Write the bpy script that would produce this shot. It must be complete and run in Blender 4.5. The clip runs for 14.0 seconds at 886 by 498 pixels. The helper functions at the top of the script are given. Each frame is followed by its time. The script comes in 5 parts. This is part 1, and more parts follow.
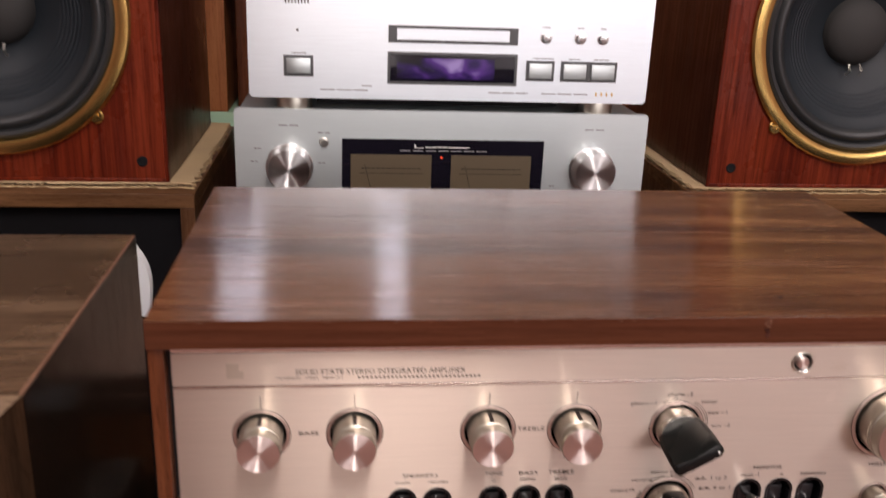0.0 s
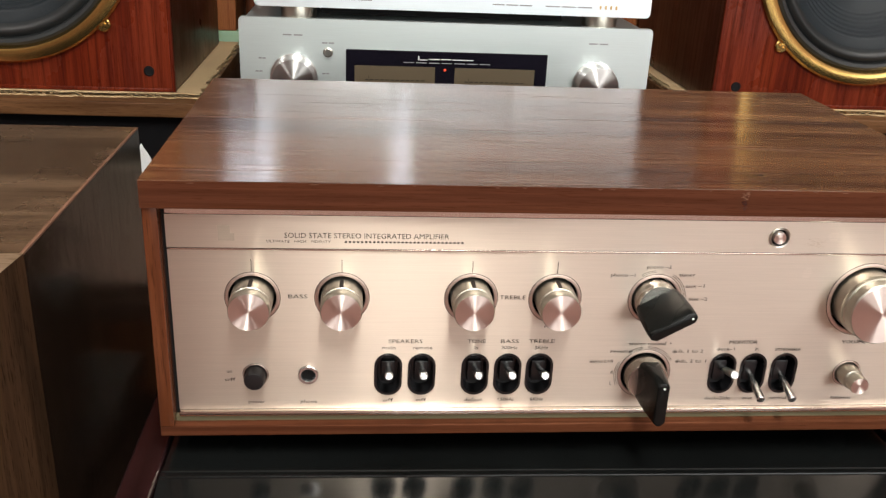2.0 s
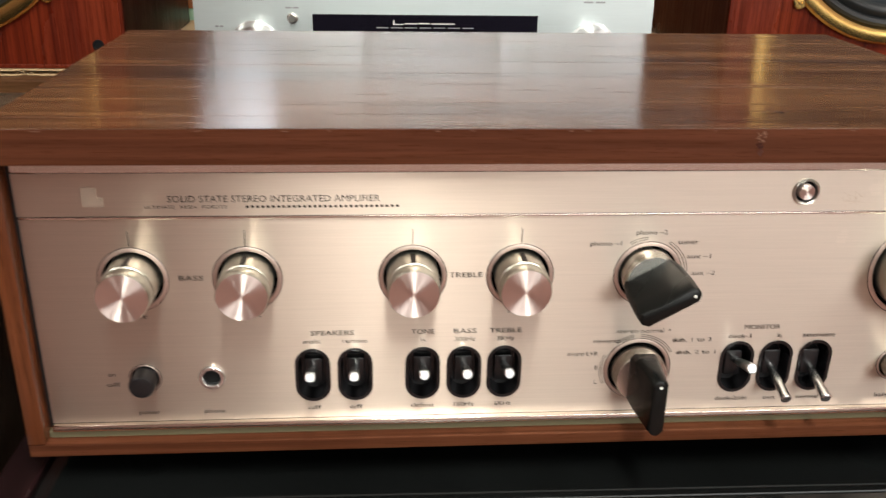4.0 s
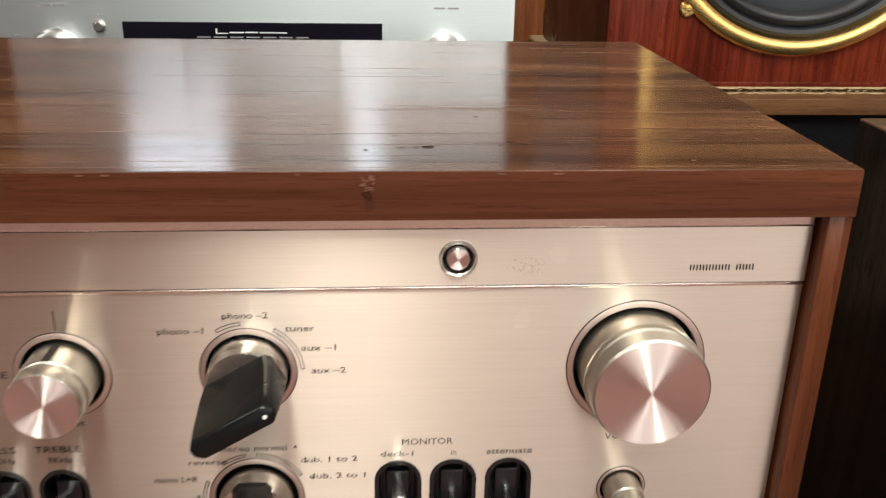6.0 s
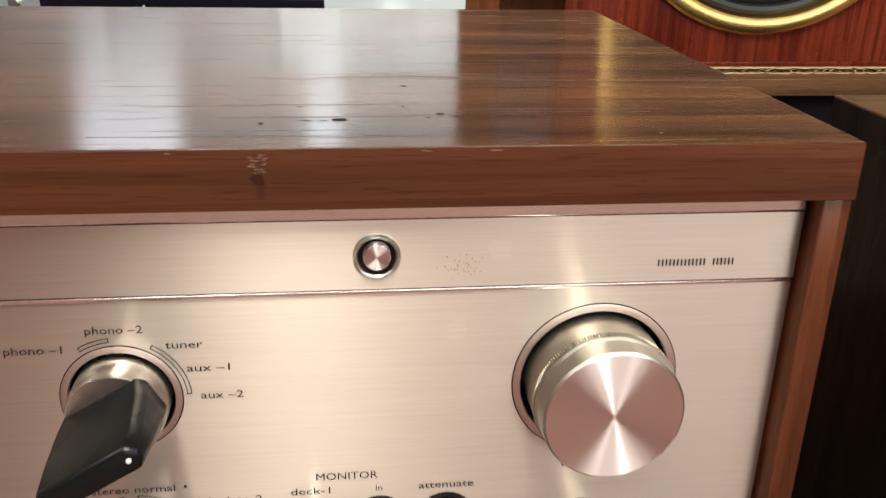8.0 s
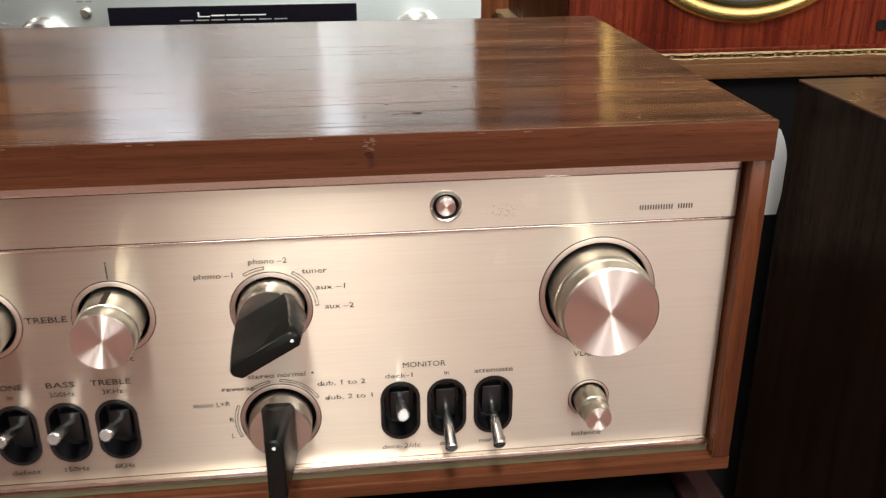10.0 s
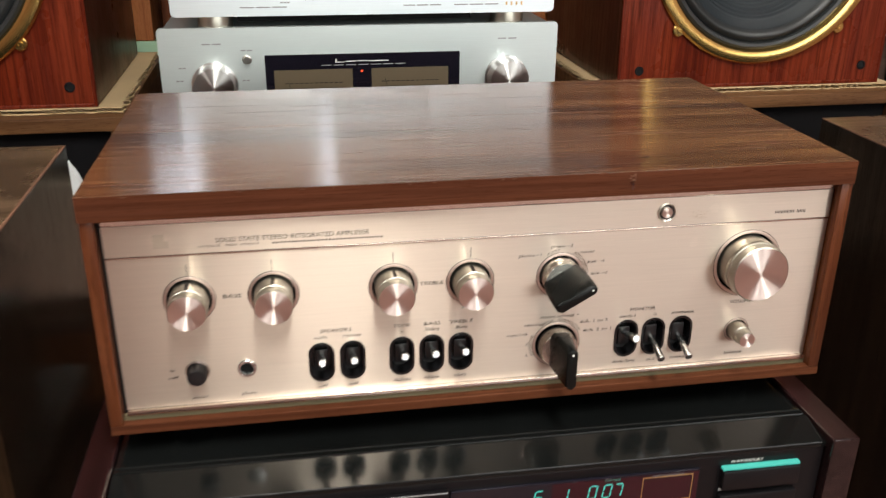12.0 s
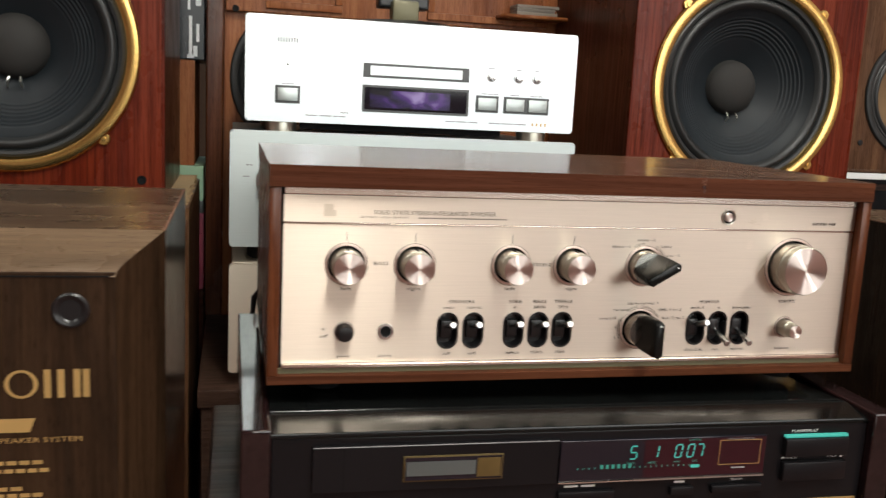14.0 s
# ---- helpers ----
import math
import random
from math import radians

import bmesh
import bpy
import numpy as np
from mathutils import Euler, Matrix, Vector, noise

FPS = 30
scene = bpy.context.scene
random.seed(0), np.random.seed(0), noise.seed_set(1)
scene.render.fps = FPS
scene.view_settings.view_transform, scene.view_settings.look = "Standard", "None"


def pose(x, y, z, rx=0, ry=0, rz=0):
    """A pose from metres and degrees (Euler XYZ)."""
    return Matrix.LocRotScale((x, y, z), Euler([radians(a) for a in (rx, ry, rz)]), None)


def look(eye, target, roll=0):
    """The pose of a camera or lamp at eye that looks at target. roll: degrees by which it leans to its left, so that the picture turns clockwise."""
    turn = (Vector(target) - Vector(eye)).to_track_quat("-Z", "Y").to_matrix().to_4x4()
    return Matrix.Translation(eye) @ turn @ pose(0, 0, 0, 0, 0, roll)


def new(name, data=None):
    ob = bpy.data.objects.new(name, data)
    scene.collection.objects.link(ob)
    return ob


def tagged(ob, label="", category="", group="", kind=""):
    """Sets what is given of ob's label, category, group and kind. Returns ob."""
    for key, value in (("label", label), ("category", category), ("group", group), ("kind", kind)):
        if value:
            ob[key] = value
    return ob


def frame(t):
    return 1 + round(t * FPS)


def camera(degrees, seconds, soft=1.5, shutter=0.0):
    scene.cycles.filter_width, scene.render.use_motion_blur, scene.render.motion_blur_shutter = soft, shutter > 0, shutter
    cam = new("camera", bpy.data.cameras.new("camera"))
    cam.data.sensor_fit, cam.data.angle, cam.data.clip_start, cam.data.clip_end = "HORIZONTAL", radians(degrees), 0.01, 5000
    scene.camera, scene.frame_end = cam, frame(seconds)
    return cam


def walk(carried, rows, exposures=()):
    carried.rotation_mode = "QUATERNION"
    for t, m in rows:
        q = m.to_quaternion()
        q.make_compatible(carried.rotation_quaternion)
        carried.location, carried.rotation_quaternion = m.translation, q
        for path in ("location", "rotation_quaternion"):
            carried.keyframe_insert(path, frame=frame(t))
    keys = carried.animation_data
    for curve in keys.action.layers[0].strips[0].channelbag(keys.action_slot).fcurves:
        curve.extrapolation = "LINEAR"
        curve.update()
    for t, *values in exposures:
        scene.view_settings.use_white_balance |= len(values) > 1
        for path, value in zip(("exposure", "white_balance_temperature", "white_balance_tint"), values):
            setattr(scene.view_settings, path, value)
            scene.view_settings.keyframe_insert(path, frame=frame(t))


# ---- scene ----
cam = camera(52.9, 14.0, soft=1.3, shutter=0.5)
PATH = [
    (0, (-0.136, -0.416, 1.129), (0.08, 1.462, 0.478), 2.2),
    (0.2, (-0.126, -0.412, 1.107), (0.098, 1.463, 0.449), 2.6),
    (0.5, (-0.118, -0.421, 1.089), (0.111, 1.445, 0.406), 3.1),
    (1, (-0.107, -0.439, 1.089), (0.107, 1.409, 0.355), 3.7),
    (1.5, (-0.112, -0.449, 1.094), (0.085, 1.393, 0.341), 3.2),
    (2, (-0.121, -0.445, 1.095), (0.061, 1.395, 0.334), 2.7),
    (2.2, (-0.122, -0.434, 1.095), (0.055, 1.407, 0.334), 2.6),
    (4.3, (-0.054, -0.351, 1.033), (0.090, 1.493, 0.271), 0.9),
    (4.5, (-0.038, -0.348, 1.030), (0.121, 1.494, 0.270), 0.9),
    (5, (0.011, -0.33, 1.032), (0.141, 1.509, 0.254), -0.1),
    (5.5, (0.062, -0.286, 1.028), (0.213, 1.567, 0.29), 0.7),
    (6, (0.086, -0.253, 1.023), (0.235, 1.601, 0.289), 1.1),
    (6.5, (0.098, -0.209, 1.014), (0.262, 1.637, 0.263), 1.2),
    (7, (0.103, -0.193, 1.004), (0.304, 1.652, 0.259), 1.4),
    (7.5, (0.104, -0.194, 1.007), (0.307, 1.638, 0.229), 1.4),
    (8, (0.102, -0.207, 1.006), (0.331, 1.632, 0.252), 1.3),
    (8.2, (0.101, -0.217, 1.008), (0.334, 1.618, 0.247), 1.3),
    (10.3, (0.07, -0.314, 1.036), (0.277, 1.514, 0.25), -0.3),
    (10.5, (0.066, -0.32, 1.038), (0.273, 1.509, 0.255), -0.3),
    (11, (0.038, -0.352, 1.057), (0.254, 1.482, 0.287), -0.3),
    (11.5, (-0.025, -0.407, 1.079), (0.232, 1.423, 0.313), -0.2),
    (11.7, (-0.063, -0.444, 1.092), (0.212, 1.38, 0.32), -0.5),
    (12, (-0.116, -0.487, 1.112), (0.206, 1.328, 0.337), 0.5),
    (12.5, (-0.138, -0.506, 1.069), (0.218, 1.349, 0.411), 1.6),
    (13, (-0.161, -0.547, 1.017), (0.222, 1.368, 0.586), 1.2),
    (13.5, (-0.199, -0.584, 1.002), (0.239, 1.334, 0.642), 1.8),
    (14, (-0.258, -0.607, 0.997), (0.205, 1.311, 0.668), 2.9),
]
walk(cam, [(t, look(eye, target, roll)) for t, eye, target, roll in PATH], ((0.0, -0.40, 6700, 27), (0.6, -0.31, 6600, 21), (1.6, -0.08, 6500, 12), (4.5, -0.06, 6500, 10), (12.2, -0.08, 6500, 10), (13.2, -0.26, 6500, 9), (14.0, -0.37, 6500, 9)))
# ------------------------------------------------------------------ light
world = bpy.data.worlds.new("room_air")
scene.world = world
world.use_nodes = True
world.node_tree.nodes["Background"].inputs[0].default_value = (0.9, 0.95, 1.0, 1)
world.node_tree.nodes["Background"].inputs[1].default_value = 0.02


def area_lamp(name, loc, target, sx, sy, watts, colour):
    d = bpy.data.lights.new(name, "AREA")
    d.shape, d.size, d.size_y, d.energy, d.color = "RECTANGLE", sx, sy, watts, colour
    ob = new(name, d)
    ob.matrix_world = look(loc, target)
    return ob


# unseen ceiling tubes, then two fill lamps added at the south wall
area_lamp("tube_light", (0.03, -0.95, 2.43), (0.03, -0.949, 0), 0.22, 1.25, 50, (1.0, 0.98, 0.89))
# two side tubes added out of view, powered to balance left and right
area_lamp("tube_light", (1.45, -0.6, 2.43), (1.45, -0.599, 0), 0.30, 1.25, 22, (1.0, 0.97, 0.90))
area_lamp("tube_light", (-1.55, -0.6, 2.43), (-1.55, -0.599, 0), 0.30, 1.25, 14, (1.0, 0.97, 0.90))
# added fills: the wide one lifts the panel, the small one makes its highlight
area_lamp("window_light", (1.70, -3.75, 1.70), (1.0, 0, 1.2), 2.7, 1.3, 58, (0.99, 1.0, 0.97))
area_lamp("panel_highlight_lamp", (-0.20, -3.80, 1.75), (-0.20, 0, 1.2), 0.75, 0.80, 21, (1.0, 0.99, 0.92))

# ------------------------------------------------------------------ materials


def sock(node, *names):
    for n in names:
        if n in node.inputs:
            return node.inputs[n]


class Mat:
    """A small builder of node materials."""

    def __init__(self, name):
        self.m = bpy.data.materials.new(name)
        self.m.use_nodes = True
        self.t = self.m.node_tree
        self.p = self.t.nodes["Principled BSDF"]
        self.co = self.t.nodes.new("ShaderNodeTexCoord").outputs["Object"]

    def link(self, a, b):
        self.t.links.new(a, b)
        return self

    def set(self, **kw):
        for k, v in kw.items():
            s = self.p.inputs[k.replace("_", " ")]
            s.default_value = (*v, 1) if isinstance(v, tuple) and len(v) == 3 else v
        return self

    def mapped(self, scale, loc=None, rnd=True):
        mp = self.t.nodes.new("ShaderNodeMapping")
        mp.inputs["Scale"].default_value = scale
        src = self.co
        if rnd:
            oi = self.t.nodes.new("ShaderNodeObjectInfo")
            ad = self.t.nodes.new("ShaderNodeVectorMath")
            ad.operation = "ADD"
            self.link(src, ad.inputs[0])
            ml = self.t.nodes.new("ShaderNodeMath")
            ml.operation = "MULTIPLY"
            ml.inputs[1].default_value = 7.3
            self.link(oi.outputs["Random"], ml.inputs[0])
            self.link(ml.outputs[0], ad.inputs[1])
            src = ad.outputs[0]
        self.link(src, mp.inputs["Vector"])
        return mp.outputs[0]

    def noise(self, scale, size=1.0, detail=4.0, rough=0.55, dist=0.0, rnd=True):
        n = self.t.nodes.new("ShaderNodeTexNoise")
        n.inputs["Scale"].default_value = size
        n.inputs["Detail"].default_value = detail
        n.inputs["Roughness"].default_value = rough
        n.inputs["Distortion"].default_value = dist
        self.link(self.mapped(scale, rnd=rnd), n.inputs["Vector"])
        return n.outputs["Fac"]

    def ramp(self, fac, stops):
        r = self.t.nodes.new("ShaderNodeValToRGB")
        el = r.color_ramp.elements
        while len(el) < len(stops):
            el.new(0.5)
        for e, (pos, col) in zip(el, stops):
            e.position = pos
            e.color = (*col, 1) if isinstance(col, tuple) else (col, col, col, 1)
        self.link(fac, r.inputs[0])
        return r.outputs[0]

    def mix(self, fac, a, b, mode="MIX"):
        n = self.t.nodes.new("ShaderNodeMix")
        n.data_type, n.blend_type = "RGBA", mode
        for k, v in ((0, fac), (6, a), (7, b)):
            s = n.inputs[k]
            if isinstance(v, (int, float)):
                s.default_value = v if k == 0 else (v, v, v, 1)
            elif isinstance(v, tuple):
                s.default_value = (*v, 1)
            else:
                self.link(v, s)
        return n.outputs[2]

    def bump(self, height, strength=0.2, dist=0.001):
        b = self.t.nodes.new("ShaderNodeBump")
        b.inputs["Strength"].default_value = strength
        b.inputs["Distance"].default_value = dist
        self.link(height, b.inputs["Height"])
        self.link(b.outputs[0], self.p.inputs["Normal"])
        return self

    def base(self, out):
        return self.link(out, self.p.inputs["Base Color"])

    def rough(self, out):
        return self.link(out, self.p.inputs["Roughness"])


def stretch(axis, along, across):
    return tuple(along if i == axis else across for i in range(3))


def wood(name, dark, mid, light, axis=0, figure=9.0, gloss=0.3, spread=0.12, pore=0.6, coat=0.0, dist=1.2, aniso=0.0, spec=0.35, relief=0.25, ior=1.5, streak=0.0):
    m = Mat(name)
    fig = m.noise(stretch(axis, 1.6, figure * 2.2), 1.0, 5.0, 0.62, dist)
    fine = m.noise(stretch(axis, 75.0, 1500.0), 1.0, 2.0, 0.6)
    band = m.noise(stretch(axis, 5.0, figure * 17), 1.0, 4.0, 0.65, 0.5)
    c = m.ramp(fig, ((0.30, dark), (0.47, mid), (0.60, light), (0.75, mid)))
    c = m.mix(m.ramp(band, ((0.42, 0.0), (0.68, 0.75))), c, dark)
    po = m.ramp(fine, ((0.33, 1.0), (0.43, 0.0)))
    c = m.mix(m.mix(pore, 0.0, po), c, tuple(v * 0.35 for v in dark))
    m.base(c)
    ro = m.ramp(m.noise((14, 14, 14), 1.0, 5), ((0.3, gloss - spread * 0.4), (0.7, gloss + spread)))
    if streak:
        # open grain breaks the varnish into long dull streaks
        st = m.ramp(m.noise(stretch(axis, 11.0, 560.0), 1.0, 4.0, 0.7, 0.4), ((0.36, 1.0), (0.47, 0.0)))
        ro = m.mix(m.mix(streak, 0.0, st), ro, 0.5)
    m.rough(ro)
    m.bump(po, relief, -0.0001)
    m.set(Coat_Weight=coat, Coat_Roughness=0.12, Specular_IOR_Level=spec, IOR=ior)
    gl = m.mix(po, m.ramp(band, ((0.40, spec), (0.64, spec * 0.5))), spec * 0.3)
    m.link(gl, m.p.inputs["Specular IOR Level"])
    if aniso:
        m.set(Anisotropic=aniso)
        tg = m.t.nodes.new("ShaderNodeTangent")
        tg.direction_type, tg.uv_map = "UV_MAP", "flat"
        m.link(tg.outputs[0], m.p.inputs["Tangent"])
    return m.m


def plain(name, col, rough=0.5, metal=0.0, grain=300.0, amount=0.12, bump=0.08, bdist=0.0003, spec=0.5):
    m = Mat(name)
    n1 = m.noise((6, 6, 6), 1.0, 5)
    n2 = m.noise((grain,) * 3, 1.0, 2)
    c = m.ramp(n1, ((0.3, tuple(v * (1 - amount) for v in col)), (0.7, tuple(min(1, v * (1 + amount)) for v in col))))
    m.base(c)
    m.rough(m.ramp(n1, ((0.3, max(0.02, rough * 0.85)), (0.75, min(1, rough * 1.15)))))
    if bump:
        m.bump(n2, bump, bdist)
    m.set(Metallic=metal, Specular_IOR_Level=spec)
    return m.m


def brushed(name, col, rough=0.3, aniso=0.75, axis=0, lines=2600.0, amount=0.05, rot=0.0):
    m = Mat(name)
    n = m.noise(stretch(axis, 26.0, lines), 1.0, 2, 0.6)
    st = m.noise((9, 9, 9), 1.0, 6, 0.65)
    c = m.ramp(n, ((0.25, tuple(v * (1 - amount) for v in col)), (0.75, tuple(min(1, v * (1 + amount)) for v in col))))
    m.base(m.mix(m.ramp(st, ((0.62, 0.0), (0.8, 0.35))), c, tuple(v * 0.86 for v in col)))
    m.rough(m.ramp(n, ((0.2, rough * 0.93), (0.8, rough * 1.07))))
    m.bump(n, 0.03, 0.0001)
    m.set(Metallic=1.0, Anisotropic=aniso, Anisotropic_Rotation=rot)
    tg = m.t.nodes.new("ShaderNodeTangent")
    tg.direction_type = "UV_MAP"
    tg.uv_map = "flat"
    m.link(tg.outputs[0], m.p.inputs["Tangent"])
    return m.m


def spun(name, col, rough=0.36, aniso=1.0, rot=0.25):
    m = Mat(name)
    m.set(Base_Color=col, Metallic=1.0, Roughness=rough, Anisotropic=aniso, Anisotropic_Rotation=rot)
    tg = m.t.nodes.new("ShaderNodeTangent")
    tg.direction_type, tg.axis = "RADIAL", "Y"
    m.link(tg.outputs[0], m.p.inputs["Tangent"])
    n = m.noise((260, 260, 260), 1.0, 2)
    m.rough(m.ramp(n, ((0.3, rough * 0.95), (0.7, rough * 1.06))))
    return m.m


def glow(name, col, strength):
    m = Mat(name)
    m.set(Base_Color=tuple(v * 0.2 for v in col), Roughness=0.5, Emission_Color=col, Emission_Strength=strength)
    return m.m


M_CASE = wood("rosewood_veneer", (0.024, 0.0085, 0.0036), (0.100, 0.039, 0.0145), (0.180, 0.078, 0.029), 0, 13.0, 0.19, 0.03, 0.5, 0.0, 0.9, 0.85, 1.0, 0.06, 1.92, 0.27)
M_CASE_EDGE = wood("rosewood_edge", (0.043, 0.0135, 0.0065), (0.082, 0.0255, 0.0115), (0.105, 0.035, 0.015), 0, 15.0, 0.45, 0.06, 0.22, 0.0, 1.2, 0.0, 0.12)
M_CASE_SIDE = wood("rosewood_side", (0.042, 0.012, 0.005), (0.095, 0.027, 0.010), (0.125, 0.038, 0.014), 2, 8.0, 0.24, 0.05, 0.5, 0.0, 1.2, 0.0, 0.4)
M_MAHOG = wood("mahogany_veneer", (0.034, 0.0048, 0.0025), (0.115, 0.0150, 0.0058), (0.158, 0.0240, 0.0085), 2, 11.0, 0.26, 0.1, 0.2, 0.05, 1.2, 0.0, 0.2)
# darker mahogany copy for the faces behind the front; shade is in the colour
M_MAHOG_SHADE = wood("shaded_mahogany_side", (0.020, 0.005, 0.003), (0.048, 0.011, 0.006), (0.075, 0.018, 0.009), 2, 8.0, 0.30, 0.12, 0.4, 0.1)
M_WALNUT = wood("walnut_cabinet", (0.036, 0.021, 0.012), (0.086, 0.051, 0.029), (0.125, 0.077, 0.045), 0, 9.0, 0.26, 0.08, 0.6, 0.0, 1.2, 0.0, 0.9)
# lighter copy of the walnut: light on the sloping border put into its colour
M_WALNUT_LIT = wood("lit_walnut", (0.085, 0.054, 0.032), (0.175, 0.115, 0.068), (0.23, 0.155, 0.095), 0, 9.0, 0.26, 0.08, 0.5, 0.0, 1.2, 0.0, 0.9)
# front and sides are darker copies of the walnut, with shade in the colour
M_WALNUT_F = wood("shaded_walnut_front", (0.015, 0.0080, 0.0042), (0.034, 0.0170, 0.0085), (0.048, 0.0245, 0.0122), 2, 9.0, 0.45, 0.05, 0.6, 0.0, 1.2, 0.0, 0.15)
M_WALNUT_SHADE = wood("shaded_walnut_side", (0.008, 0.005, 0.0035), (0.015, 0.009, 0.006), (0.022, 0.013, 0.008), 2, 9.0, 0.17, 0.04, 0.5, 0.0, 1.2, 0.0, 0.25)
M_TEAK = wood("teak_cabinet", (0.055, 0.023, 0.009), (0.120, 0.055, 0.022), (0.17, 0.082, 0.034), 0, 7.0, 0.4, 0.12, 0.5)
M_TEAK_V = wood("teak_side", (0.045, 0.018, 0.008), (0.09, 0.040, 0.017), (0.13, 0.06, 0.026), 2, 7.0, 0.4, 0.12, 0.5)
M_CHERRY = wood("cherry_cabinet", (0.15, 0.042, 0.014), (0.29, 0.095, 0.030), (0.36, 0.13, 0.045), 2, 6.0, 0.36, 0.12, 0.4)
M_ROSE_DK = wood("dark_rosewood_cheek", (0.006, 0.003, 0.003), (0.013, 0.0055, 0.006), (0.020, 0.009, 0.009), 1, 9.0, 0.06, 0.02, 0.3, 0.3, 1.2, 0.0, 0.5, 0.05)
M_PANEL = brushed("champagne_aluminium", (0.640, 0.552, 0.470), 0.37, 0.93)
M_LIP = brushed("polished_aluminium_lip", (0.88, 0.80, 0.72), 0.22, 0.4)
M_SILVER = brushed("silver_faceplate", (0.56, 0.62, 0.62), 0.42, 0.5)
M_SILVER_CD = brushed("pale_silver_faceplate", (0.75, 0.82, 0.86), 0.38, 0.5)
M_BEIGE = brushed("champagne_faceplate", (0.78, 0.70, 0.58), 0.42, 0.5)
M_SPUN = spun("spun_aluminium", (0.88, 0.78, 0.73))
M_SPUN_COOL = spun("spun_silver", (0.82, 0.83, 0.82), 0.36)
M_TURNED = plain("turned_aluminium", (0.55, 0.54, 0.47), 0.36, 1.0, 500, 0.06, 0.03)
M_CHROME = plain("chrome", (0.66, 0.66, 0.61), 0.28, 1.0, 500, 0.05, 0.0)
M_RING = plain("satin_ring", (0.60, 0.49, 0.43), 0.42, 1.0, 500, 0.06, 0.03)
M_BLACK = plain("black_plastic", (0.006, 0.006, 0.007), 0.30, 0.0, 900, 0.2, 0.06)
M_MATTE = plain("matte_black", (0.004, 0.004, 0.0045), 0.75, 0.0, 700, 0.2, 0.1, 0.0003, 0.2)
M_RECESS = plain("dark_recess", (0.004, 0.004, 0.004), 0.6, 0.0, 700, 0.2, 0.05, 0.0003, 0.2)
M_KNOBBLACK = plain("satin_black_knob", (0.0042, 0.0050, 0.0048), 0.27, 0.0, 420, 0.5, 0.08, 0.0003, 0.22)
M_INK = plain("dark_ink", (0.016, 0.012, 0.010), 0.7, 0.0, 700, 0.1, 0.0, 0.0003, 0.2)
M_INKGREY = plain("grey_ink", (0.25, 0.25, 0.26), 0.6, 0.0, 700, 0.1, 0.0)
M_BEZEL = plain("grey_bezel", (0.085, 0.090, 0.092), 0.35, 0.3, 700, 0.1, 0.0)
M_INKWHITE = plain("white_ink", (0.75, 0.75, 0.72), 0.5, 0.0, 700, 0.05, 0.0)
M_INKGOLD = plain("gold_print", (0.62, 0.42, 0.16), 0.35, 0.6, 700, 0.1, 0.0)
M_GOLD = plain("gold_lacquer", (0.68, 0.45, 0.15), 0.24, 1.0, 300, 0.12, 0.05)
M_CONE = plain("paper_cone", (0.010, 0.0140, 0.0175), 0.5, 0.0, 240, 0.25, 0.25, 0.0006, 0.3)
M_CAP = plain("felt_dust_cap", (0.026, 0.025, 0.024), 0.75, 0.0, 420, 0.2, 0.3, 0.0006, 0.3)
M_TAN = plain("tan_cone", (0.20, 0.13, 0.07), 0.6, 0.0, 240, 0.2, 0.2, 0.0006, 0.3)
M_RUBBER = plain("rubber_surround", (0.018, 0.020, 0.021), 0.42, 0.0, 300, 0.2, 0.08)
M_CARD = plain("corrugated_card", (0.50, 0.36, 0.20), 0.85, 0.0, 160, 0.14, 0.3, 0.0008)
M_GRILLE = plain("grille_cloth", (0.004, 0.004, 0.005), 0.9, 0.0, 900, 0.25, 0.5, 0.0008, 0.15)
M_DECK = plain("deck_black_paint", (0.0055, 0.005, 0.006), 0.34, 0.0, 650, 0.15, 0.1, 0.0003, 0.22)
M_DECKTOP = plain("deck_lid_paint", (0.004, 0.0046, 0.0046), 0.15, 0.0, 650, 0.2, 0.05, 0.0003, 0.34)
M_TEAL = glow("teal_display", (0.10, 0.80, 0.66), 0.5)
M_DIMTEAL = glow("dim_teal_display", (0.08, 0.55, 0.42), 0.3)
M_REDLED = glow("red_led", (1.0, 0.08, 0.02), 1.3)


def glass_reflection():
    """Uneven violet reflection in the smoked display glass, painted as emission."""
    m = Mat("violet_glass_reflection")
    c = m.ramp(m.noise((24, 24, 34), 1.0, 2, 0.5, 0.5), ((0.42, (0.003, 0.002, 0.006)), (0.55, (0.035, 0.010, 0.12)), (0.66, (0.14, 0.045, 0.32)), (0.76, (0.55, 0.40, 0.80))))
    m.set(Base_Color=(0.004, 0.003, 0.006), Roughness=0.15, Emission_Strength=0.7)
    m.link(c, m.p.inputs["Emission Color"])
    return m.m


M_DISP_REFLECTION = glass_reflection()
M_METER = glow("meter_face", (0.34, 0.25, 0.14), 0.07)
M_DEEPRED = plain("smoked_red_window", (0.022, 0.0025, 0.006), 0.06, 0.0, 300, 0.1, 0.0)
M_SMOKE = plain("smoked_window", (0.008, 0.007, 0.012), 0.05, 0.0, 300, 0.1, 0.0)
M_WHITE = plain("white_plastic", (0.72, 0.74, 0.75), 0.5, 0.0, 300, 0.06, 0.05)
M_WALL = plain("painted_wall", (0.10, 0.066, 0.045), 0.8, 0.0, 60, 0.1, 0.2, 0.001)
# rose tint of the unseen walls and floor supplies the pink in the panel
M_WALL_BOUNCE = plain("rose_bounce_wall", (0.44, 0.30, 0.265), 0.8, 0.0, 60, 0.1, 0.2, 0.001)
M_CEIL = plain("ceiling_board", (0.70, 0.68, 0.64), 0.85, 0.0, 60, 0.06, 0.2, 0.001)
